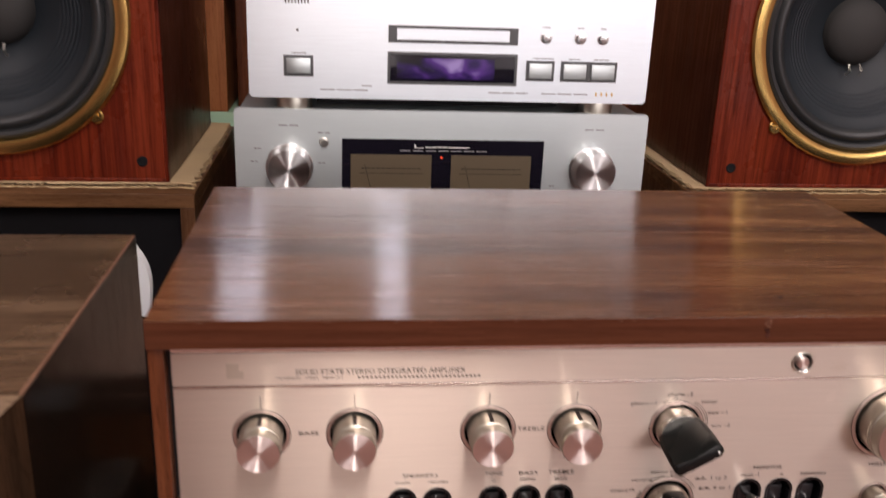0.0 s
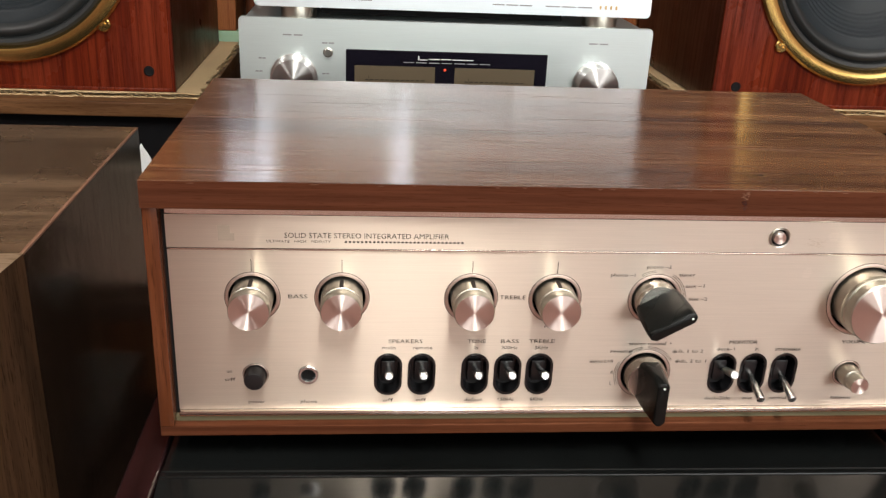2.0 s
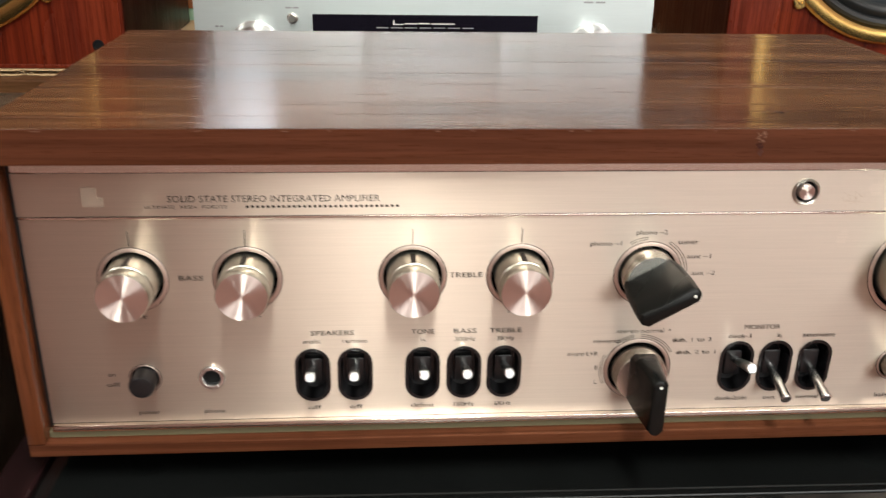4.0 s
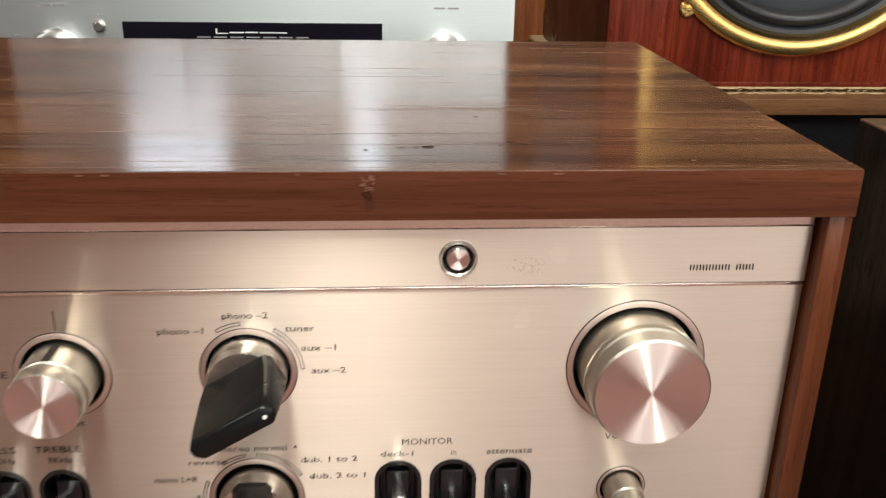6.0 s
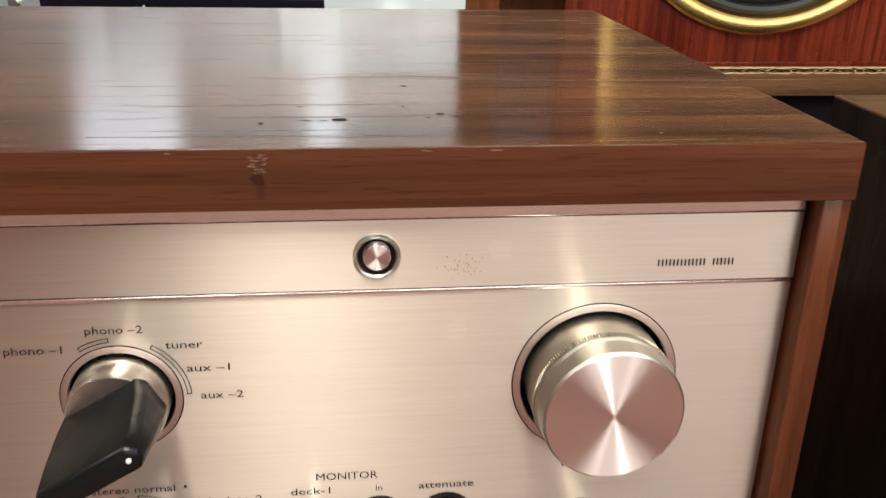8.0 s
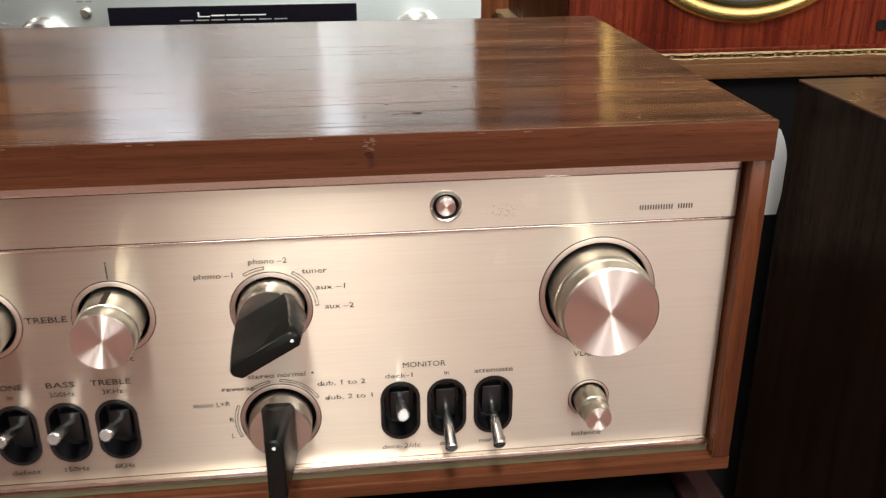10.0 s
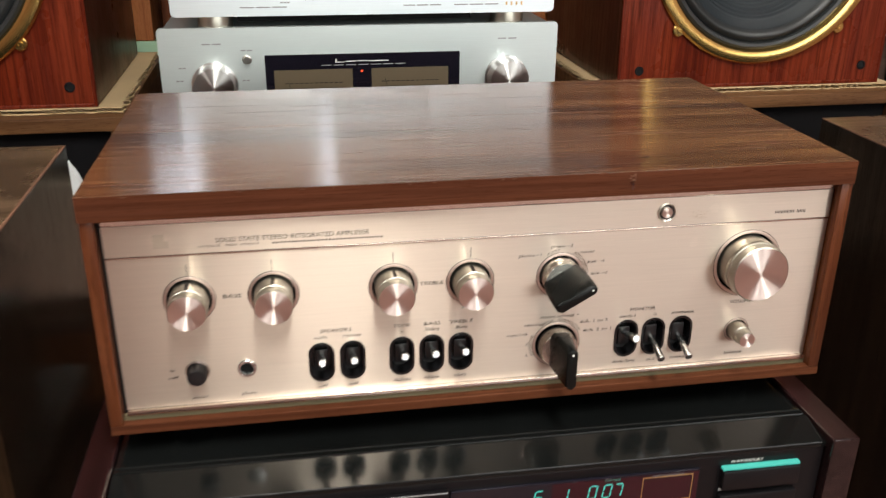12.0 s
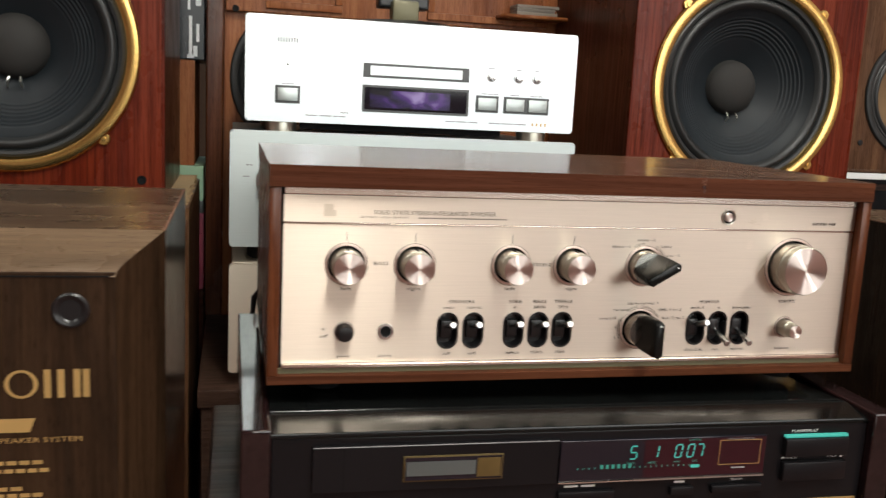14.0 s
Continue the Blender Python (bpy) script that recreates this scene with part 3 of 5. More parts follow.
def pointer_knob(cx, cz, deg, name):
    k = part(name, lathe([(0.0122, 0.006), (0.0124, -0.0008), (0.0122, -0.0085), (0.0116, -0.0095), (0, -0.0095)], cx, 0, cz, 56), M_CHROME, amp, "polished skirt with black lever grip", origin=(cx, 0, cz))
    bm = bmesh.new()
    secs = [(-0.0080, 0.0122, 0.0066), (-0.0150, 0.0135, 0.0056), (-0.0260, 0.0140, 0.0043), (-0.0345, 0.0138, 0.0034), (-0.0355, 0.0132, 0.0028)]
    rot = Matrix.Rotation(-radians(deg), 3, "Y")
    rings = []
    for y, a, b in secs:
        ring = []
        c = 0.0022 if a > b + 0.003 else 0.001
        for px, pz in ((a, -b + c), (a, b - c), (a - c, b), (-a + c, b), (-a, b - c), (-a, -b + c), (-a + c, -b), (a - c, -b)):
            ring.append(bm.verts.new(Vector((cx, y, cz)) + rot @ Vector((px, 0, pz))))
        rings.append(ring)
    for p, q in zip(rings, rings[1:]):
        for i in range(8):
            j = (i + 1) % 8
            bm.faces.new((p[i], p[j], q[j], q[i]))
    bm.faces.new(rings[-1])
    bm.faces.new(rings[0][::-1])
    bmesh.ops.bevel(bm, geom=[e for e in bm.edges], offset=0.0003, segments=1, affect="EDGES")
    part("grip", bm, M_KNOBBLACK, k, "black plastic grip, faintly scratched")
    q = Vector((cx, -0.0357, cz)) + rot @ Vector((0.0108, 0, 0))
    part("dot", lathe([(0.0006, 0.0002), (0.0006, -0.0001), (0, -0.0001)], q.x, q.y, q.z, 12), M_INKWHITE, k, "white index dot")
    return k


def toggle(cx, down):
    w = part("toggle_switch", lathe([(0.0005, 0.0098), (0, 0.0098)], cx, 0, ZL, 6), M_RECESS, amp, "chrome bat lever in a black oval slot")
    bm = bmesh.new()
    ri, ro, rd = stadium(0.0066, 0.0122), stadium(0.0080, 0.0136), stadium(0.0058, 0.0114)
    n = 40
    rr = [[], [], [], []]
    for i in range(n):
        a = 2 * math.pi * i / n
        for k, (f, y) in enumerate(((ro, -0.0002), (ro, -0.0006), (ri, -0.0005), (rd, 0.0085))):
            r = f(a)
            rr[k].append(bm.verts.new((cx + r * math.cos(a), y, ZL + r * math.sin(a))))
    for p, q in zip(rr, rr[1:]):
        for i in range(n):
            j = (i + 1) % n
            bm.faces.new((p[i], p[j], q[j], q[i]))
    bm.faces.new(rr[3])
    part("slot", bm, M_BLACK, w, "glossy black slot liner")
    part("slide", boxm(cx - 0.0040, cx + 0.0040, 0.0035, 0.0085, ZL - 0.0065, ZL + 0.0065, bevel=0.0006), M_BLACK, w)
    dz = -0.0082 if down else 0.0085
    part("lever", rod((cx, 0.0060, ZL + dz * 0.15), (cx, -0.0170, ZL + dz), 0.0016, 0.0025, 18, dome=0.0005), M_STEEL, w, "chrome lever tilted %s" % ("down" if down else "up"))


def amp_controls():
    for cx in KNOBS:
        bezel(cx, ZU, 0.0129, 0.0148)
        turned_knob(cx, ZU, 0.0114, 0.0190, "tone_knob")
        part("tick", boxm(cx - 0.00016, cx + 0.00016, -0.0003, 0.0001, 0.8972, 0.9040), M_INK, amp)
    bezel(0.1705, ZU, 0.0207, 0.0228)
    v = turned_knob(0.1705, ZU, 0.0192, 0.0195, "volume_knob", False)
    bm = bmesh.new()
    for i in range(150):
        a = 2 * math.pi * i / 150
        c, q = math.cos(a), math.sin(a)
        p = Vector((0.1705 + c * 0.01918, -0.0104, ZU + q * 0.01918))
        t = Vector((-q, 0, c)) * 0.00024
        o = Vector((c, 0, q)) * 0.00034
        h = Vector((0, 0.0008, 0))
        vs = [bm.verts.new(v_) for v_ in (p - t - h, p + t - h, p + t + h, p - t + h, p + o - h, p + o + h)]
        bm.faces.new((vs[0], vs[3], vs[5], vs[4]))
        bm.faces.new((vs[1], vs[4], vs[5], vs[2]))
    tagged(part("knurl_band", bm, M_TURNED, v, "fine knurled band"), kind="stuff")
    bezel(0.1700, ZL, 0.0073, 0.0083)
    b = turned_knob(0.1700, ZL, 0.0056, 0.0160, "balance_knob", False)
    part("collar", lathe([(0.0064, 0.006), (0.0066, -0.0030), (0.0062, -0.0085), (0.0056, -0.0090)], 0.1700, 0, ZL, 40), M_TURNED, b)
    bezel(0.0450, ZU, 0.0134, 0.0152)
    pointer_knob(0.0450, ZU, 30, "selector_knob")
    bezel(0.0450, ZL, 0.0139, 0.0156)
    pointer_knob(0.0450, ZL, 90, "mode_knob")
    for i, s in enumerate(SLOTS):
        toggle(s, i in (6, 7))
    # power button, headphone jack, pilot jewel
    bezel(-0.1800, ZL, 0.0063, 0.0069)
    part("power_button", lathe([(0.0056, 0.006), (0.0057, -0.0075), (0.0050, -0.0086), (0.0030, -0.0090), (0, -0.0091)], -0.1800, 0, ZL, 32), M_BLACK, amp, "black round push button", origin=(-0.18, 0, ZL))
    part("headphone_jack", lathe([(0.0058, 0.0005), (0.0058, -0.0010), (0.0054, -0.0015), (0.0042, -0.0016), (0.0036, -0.0006), (0.0034, 0.004)], -0.1505, 0, ZL, 36), M_STEEL, amp, "metal socket ring")
    part("jack_hole", lathe([(0.00335, 0.0010), (0, 0.0010)], -0.1505, 0, ZL, 24), M_MATTE, amp)
    j = part("pilot_lamp", lathe([(0.0060, 0.0), (0.0060, -0.0014), (0.0054, -0.0020), (0.0049, -0.0016), (0.0049, 0.003)], 0.1110, 0, 0.9200, 40), M_CHROME, amp, "chrome ring", origin=(0.111, 0, 0.92))
    part("well", lathe([(0.0048, 0.0005), (0, 0.0005)], 0.1110, 0, 0.9200, 32), M_MATTE, j)
    part("jewel", lathe([(0.0035, 0.0004), (0.0035, -0.0020), (0.0032, -0.0023), (0.00002, -0.0022)], 0.1110, 0, 0.9200, 32), M_SPUN, j, "spun metal jewel", origin=(0.111, 0, 0.92))


def amp_print():
    y = -0.00025
    ys = -0.00085
    write("SOLID STATE STEREO INTEGRATED AMPLIFIER", -0.1180, 0.9182, ys, 0.0042, M_INK, amp, width=0.0880)
    write("ULTIMATE   HIGH   FIDELITY", -0.1545, 0.9148, ys, 0.0020, M_INK, amp, width=0.0340)
    bars(-0.1300, -0.0660, 0.9148, 0.0010, ys, M_INK, amp, 30, 0.7)
    # maker's mark at the right end and the emblem at the left end
    bars(0.1845, 0.1972, 0.9160, 0.0019, ys, M_INK, amp, 13, 2.2, "nameplate_bar")
    bars(0.1995, 0.2050, 0.9160, 0.0019, ys, M_INK, amp, 6, 2.2, "nameplate_bar")
    em = bmesh.new()
    outline_slab([(-0.1965, 0.9150), (-0.1880, 0.9150), (-0.1880, 0.9192), (-0.1902, 0.9192), (-0.1902, 0.9235), (-0.1965, 0.9235)], ys, ys + 0.0003, em)
    part("emblem", em, M_EMBLEM, amp, "worn square emblem")
    for s, x, z in (("BASS", -0.1556, 0.8820), ("TREBLE", -0.0365, 0.8820), ("SPEAKERS", -0.0958, 0.8543), ("TONE", -0.0552, 0.8543), ("BASS", -0.0362, 0.8543),
                    ("TREBLE", -0.0176, 0.8543), ("MONITOR", 0.1022, 0.8537), ("VOLUME", 0.1700, 0.8540)):
        write(s, x, z, y, 0.0034, M_INK, amp, width=0.00222 * len(s) + 0.0015)
    for s, x, z in (("left", -0.1800, 0.8640), ("right", -0.1315, 0.8640), ("left", -0.0600, 0.8640), ("right", -0.0125, 0.8640), ("main", -0.1052, 0.8502), ("remote", -0.0860, 0.8502),
                    ("in", -0.0552, 0.8502), ("300Hz", -0.0362, 0.8502), ("3KHz", -0.0176, 0.8502), ("off", -0.1052, 0.8158), ("off", -0.0860, 0.8158), ("defeat", -0.0552, 0.8158),
                    ("150Hz", -0.0362, 0.8158), ("6KHz", -0.0176, 0.8158), ("power", -0.1800, 0.8152), ("phone", -0.1505, 0.8152), ("deck-1", 0.0925, 0.8492), ("in", 0.1112, 0.8492),
                    ("attenuate", 0.1302, 0.8492), ("deck-2/dc", 0.0925, 0.8158), ("out", 0.1112, 0.8158), ("normal", 0.1302, 0.8158), ("balance", 0.1700, 0.8158), ("on", -0.1945, 0.8352), ("off", -0.1945, 0.8300),
                    ("phono –1", 0.0252, 0.8962), ("phono –2", 0.0450, 0.9013), ("tuner", 0.0618, 0.8966), ("aux –1", 0.0678, 0.8897), ("aux –2", 0.0704, 0.8815),
                    ("stereo normal", 0.0448, 0.8528), ("reverse", 0.0296, 0.8478), ("mono L+R", 0.0188, 0.8412), ("R", 0.0258, 0.8338), ("L", 0.0258, 0.8262), ("dub, 1 to 2", 0.0695, 0.8478), ("dub, 2 to 1", 0.0725, 0.8412)):
        write(s, x, z, y, 0.0031, M_INK, amp, width=0.00158 * len(s) + 0.0014 if len(s) > 2 else None)
    arc(0.045, ZU, 0.0165, 0.0178, 95, 122, y, M_INK, amp)
    arc(0.045, ZU, 0.0165, 0.0178, 2, 60, y, M_INK, amp)
    arc(0.045, ZL, 0.0168, 0.0180, 100, 128, y, M_INK, amp)
    arc(0.045, ZL, 0.0168, 0.0180, 30, 88, y, M_INK, amp)
    arc(0.045, ZL, 0.0168, 0.0180, 155, 205, y, M_INK, amp)
    for px, pz in ((0.0585, 0.8532), (0.0618, 0.8474), (0.0640, 0.8408)):
        bm = bmesh.new()
        bm.faces.new([bm.verts.new(v) for v in ((px - 0.0006, y, pz - 0.0005), (px + 0.0006, y, pz - 0.0005), (px, y, pz + 0.0007))])
        part("marker", bm, M_INK, amp, recalc=False)


amp_case()
amp_panel()
amp_controls()
amp_print()


def amp_wear():
    """Scuffs, pits and old tape marks."""
    rnd = random.Random(11)

    def fleck(name, x, y, z, sx, sz, mat, top, label, n=9):
        bm = bmesh.new()
        ring = []
        for i in range(n):
            a = 2 * math.pi * i / n
            k = rnd.uniform(0.55, 1.15)
            px, pz = x + sx * k * math.cos(a), sz * k * math.sin(a)
            ring.append((px, y + pz, z) if top else (px, y, z + pz))
        bm.faces.new([bm.verts.new(p) for p in ring])
        part(name, bm, mat, amp, label)
    zt = 0.95015
    for x, y, sx, sy in ((0.0985, 0.0185, 0.0024, 0.0011), (0.0945, 0.0180, 0.0010, 0.0005), (0.0900, 0.0178, 0.0022, 0.0005), (0.0790, 0.0150, 0.0008, 0.0005), (0.1250, 0.0240, 0.0012, 0.0006),
                         (0.1290, 0.0215, 0.0018, 0.0004), (0.1215, 0.0200, 0.0007, 0.0005), (0.0880, 0.0330, 0.0010, 0.0005), (0.1180, 0.0600, 0.0012, 0.0006), (0.1330, 0.0260, 0.0007, 0.0004), (0.1160, 0.0330, 0.0008, 0.0004)):
        fleck("pit", x + 0.004, y, zt, sx, sy, M_PIT, True, "small dark dent")
    fleck("pit", 0.1825, 0.0022, zt, 0.0009, 0.0007, M_SCUFF, True, "pale chip")
    for i in range(9):
        fleck("scratch", 0.195 + i * 0.0026, 0.052 - i * 0.0034, zt, 0.0017, 0.00022, M_SCUFF, True, "fine pale scratch", 6)
    ye = -0.00865
    for i in range(24):
        fleck("scuff", 0.0838 + rnd.uniform(-0.0019, 0.0019), ye, 0.9490 - rnd.uniform(0, 0.0045), rnd.uniform(0.0004, 0.0012), rnd.uniform(0.00010, 0.00024), M_SCUFF, False, "worn spot in the varnish", 7)
    for x, z, sx, sz in ((0.0838, 0.9428, 0.0021, 0.0014), (0.0842, 0.9403, 0.0014, 0.0022)):
        fleck("scuff", x, ye, z, sx, sz, M_RUST, False, "dark red bare spot in the varnish")
    for i in range(16):
        fleck("scuff", rnd.uniform(-0.23, 0.23), ye, 0.9495 - rnd.uniform(0, 0.0003), rnd.uniform(0.0004, 0.0022), 0.00022, M_SCUFF, False, "rubbed edge", 6)
    for i in range(60):
        fleck("residue", 0.1335 + rnd.gauss(0, 0.0030), -0.00075, 0.9170 + rnd.gauss(0, 0.0022), rnd.uniform(0.00010, 0.00035), rnd.uniform(0.00010, 0.0003), M_RESIDUE, False, "spots of old tape glue", 7)
    for x, z, sx, sz, y in ((0.1425, 0.9215, 0.0042, 0.0036, -0.0007), (0.1320, 0.8985, 0.0036, 0.0048, -0.00012)):
        fleck("residue", x, y, z, sx, sz, M_RESIDUE_PALE, False, "faint tape mark", 14)


amp_wear()

# ------------------------------------------------------------------ black disc player under the amplifier
DZ0, DZ1, DYF = 0.678, 0.7825, -0.055
deck = thing("disc_player", (-0.01, 0.1, 0.665), "black disc player with dark rosewood cheeks and lit display", "disc player")


def deck_body():
    part("body", boxm(-0.2325, 0.2125, DYF + 0.006, 0.245, DZ0, 0.7755, bevel=0.001), M_DECK, deck)
    lid = bmesh.new()
    pts = [(-0.0545, 0.7757), (-0.0545, 0.7788), (-0.0541, 0.7794), (-0.0290, DZ1 + 0.0006), (-0.0286, DZ1 - 0.0003), (-0.0270, DZ1 - 0.0003), (-0.0266, DZ1 + 0.0004), (-0.0236, DZ1 + 0.0004),
           (-0.0232, DZ1 - 0.0004), (-0.0216, DZ1 - 0.0004), (-0.0212, DZ1 + 0.0002), (-0.0186, DZ1), (-0.0178, DZ1 - 0.0012), (0.244, DZ1 - 0.0012), (0.244, 0.7757)]
    a = [lid.verts.new((-0.2325, y, z)) for y, z in pts]
    b = [lid.verts.new((0.2125, y, z)) for y, z in pts]
    lid.faces.new(a)
    lid.faces.new(b[::-1])
    for i in range(len(pts)):
        j = (i + 1) % len(pts)
        lid.faces.new((a[i], b[i], b[j], a[j]))
    part("lid", lid, M_DECKTOP, deck, "black lid with fine ridges")
    for a, b in ((-0.2520, -0.2330), (0.2130, 0.2320)):
        part("cheek", boxm(a, b, DYF - 0.006, 0.248, 0.672, 0.7845, bevel=0.0014), M_ROSE_DK, deck, "dark polished rosewood cheek")
    for fx in (-0.20, 0.18):
        for fy in (-0.02, 0.21):
            part("foot", lathe([(0, 0), (0.018, 0), (0.018, -0.013), (0, -0.013)], fx, fy, DZ0, 24, axis="z"), M_MATTE, deck)
    y = DYF
    part("fascia", boxm(-0.2323, 0.2123, y + 0.001, y + 0.0055, DZ0 + 0.001, 0.7753, bevel=0.0008), M_DECK, deck)
    tray = part("disc_tray", boxm(-0.2060, -0.0360, y - 0.0025, y + 0.0008, 0.7385, 0.7705, bevel=0.0006), M_DECK, deck, "black disc drawer")
    # grey strip in place of the highlight along the drawer's top edge
    part("tray_edge", boxm(-0.2055, -0.0365, y - 0.0030, y - 0.0026, 0.7698, 0.7704), M_INKGREY, tray, "highlight along the drawer edge, painted as a grey line")
    part("tray_split", boxm(-0.1862, -0.1852, y - 0.0027, y - 0.0020, 0.739, 0.770), M_MATTE, tray)
    part("window_frame", boxm(-0.1460, -0.0765, y - 0.0035, y - 0.0026, 0.7445, 0.7628, bevel=0.0003), M_DULLGOLD, tray, "thin gold frame")
    part("window", boxm(-0.1448, -0.0777, y - 0.0040, y - 0.0036, 0.7456, 0.7617), M_SMOKE, tray, "dark glossy window")
    part("plate", boxm(-0.1440, -0.0960, y - 0.0043, y - 0.0041, 0.7490, 0.7590), M_LABEL, tray, "grey mirrored label")
    part("plate", boxm(-0.0950, -0.0785, y - 0.0043, y - 0.0041, 0.7470, 0.7605), M_DULLGOLD, tray, "gold disc emblem")
    disp = part("display", boxm(-0.0345, 0.1260, y - 0.0016, y + 0.0008, 0.7390, 0.7690, bevel=0.0004), M_SMOKE, deck, "smoked display window")
    part("red_field", boxm(0.0290, 0.1255, y - 0.0019, y - 0.0017, 0.7400, 0.7680), M_DEEPRED, disp, "dark red field of the display")
    part("window_edge", boxm(-0.0345, 0.1260, y - 0.0024, y - 0.0005, 0.7378, 0.7388), M_CHROME, disp, "bright lower edge")
    yd = y - 0.0022
    seg7 = {"5": "abgcd".replace("b", "f"), "1": "bc", "0": "abcdef", "7": "abc"}
    sh = 0.14

    def digit(ch, cx, cz, h):
        w = h * 0.52
        lay = {"a": (0, h / 2, 1), "g": (0, 0, 1), "d": (0, -h / 2, 1), "b": (w / 2, h / 4, 0), "c": (w / 2, -h / 4, 0), "f": (-w / 2, h / 4, 0), "e": (-w / 2, -h / 4, 0)}
        bm = bmesh.new()
        for s in seg7[ch]:
            dx, dz, hor = lay[s]
            a, b = (w * 0.38, h * 0.045) if hor else (h * 0.045, h * 0.19)
            n0 = len(bm.verts)
            box(bm, cx + dx - a, cx + dx + a, yd, yd + 0.0003, cz + dz - b, cz + dz + b)
            bm.verts.ensure_lookup_table()
            for v in bm.verts[n0:]:
                v.co.x += (v.co.z - cz) * sh
        part("digit", bm, M_TEAL, disp, "lit teal digit")
    digit("5", 0.0205, 0.7592, 0.0095)
    digit("1", 0.0370, 0.7592, 0.0095)
    digit("0", 0.0555, 0.7592, 0.0095)
    digit("0", 0.0650, 0.7592, 0.0095)
    digit("7", 0.0722, 0.7592, 0.0095)
    for s, x, z in (("TRACK", 0.0190, 0.7512), ("INDEX", 0.0350, 0.7512), ("MIN", 0.0545, 0.7512), ("SEC", 0.0690, 0.7512), ("LAP TIME", 0.0680, 0.7672)):
        write(s, x, z, yd, 0.0022, M_DIMTEAL, disp, width=0.0011 * len(s) + 0.001)
    row = bmesh.new()
    for i in range(22):
        px = -0.0215 + i * 0.0043
        on = 4 <= i <= 9
        box(row, px, px + (0.0022 if on else 0.0006), yd, yd + 0.0003, 0.7478, 0.7478 + (0.0030 if on else 0.0012))
    part("track_row", row, M_DIMTEAL, disp, "row of small teal ticks")
    part("indicator", outline_slab(round_rect(0.0660, 0.0728, 0.7462, 0.7486, 0.0004), yd, yd + 0.0003), M_TEAL, disp)
    fr = bmesh.new()
    for q in ((0.0880, 0.1215, 0.7660, 0.7663), (0.0880, 0.1215, 0.7475, 0.7478), (0.0880, 0.0883, 0.7478, 0.7660), (0.1212, 0.1215, 0.7478, 0.7660)):
        box(fr, q[0], q[1], yd, yd + 0.0003, q[2], q[3])
    part("sensor_frame", fr, M_INKGOLD, disp, "thin line round the remote sensor")
    write("REMOTE SENSOR", 0.1047, 0.7672, yd, 0.0017, M_INKGREY, disp, width=0.021)
    bars(0.0990, 0.1100, 0.7450, 0.0010, yd, M_INKGREY, disp, 1)
    for k, (za, zb, txt) in enumerate(((0.7520, 0.7660, "PLAY/REPLAY"), (0.7330, 0.7475, "PAUSE"))):
        b = part("button", boxm(0.1415, 0.1945, y - 0.0045, y + 0.0008, za, zb, bevel=0.0008), M_DECK, deck, "wide black push button")
        if k == 0:
            part("light_bar", boxm(0.1415, 0.1945, y - 0.0030, y + 0.0008, 0.7664, 0.7684, bevel=0.0004), M_TEAL, b, "glowing teal line")
            write("PLAY/REPLAY", 0.1590, 0.7704, y + 0.0006, 0.0028, M_INKWHITE, b, width=0.022)
        else:
            write("PAUSE", 0.1500, 0.7497, y + 0.0006, 0.0026, M_INKWHITE, b, width=0.010)
            write("STOP", 0.1850, 0.7497, y + 0.0006, 0.0026, M_INKWHITE, b, width=0.009)
            part("mark", boxm(0.1918, 0.1938, y + 0.0004, y + 0.0008, 0.7488, 0.7506), M_INKWHITE, b)
            for q in (0.1420, 0.1432):
                part("mark", boxm(q, q + 0.0006, y + 0.0004, y + 0.0008, 0.7488, 0.7506), M_INKWHITE, b)
    for xa, xb in ((-0.0340, 0.0080), (0.0520, 0.0700), (0.0850, 0.1260)):
        part("key", boxm(xa, xb, y - 0.0030, y + 0.0008, 0.7255, 0.7315, bevel=0.0006), M_DECK, deck, "slim black key")
    bars(-0.0290, -0.0060, 0.7345, 0.0015, y + 0.0005, M_INKWHITE, deck, 2)
    write("TRACK", 0.1060, 0.7345, y + 0.0006, 0.0024, M_INKWHITE, deck, width=0.010)
    bars(0.0560, 0.0640, 0.7345, 0.0015, y + 0.0005, M_INKWHITE, deck, 1)
    part("gold_line", boxm(0.0400, 0.2100, y + 0.0002, y + 0.0009, 0.7150, 0.7165), M_INKGOLD, deck, "thin gold trim line")


deck_body()
deck.location.z -= 0.0012
deck.rotation_euler.y = radians(0.55)

# ------------------------------------------------------------------ big monitor speakers


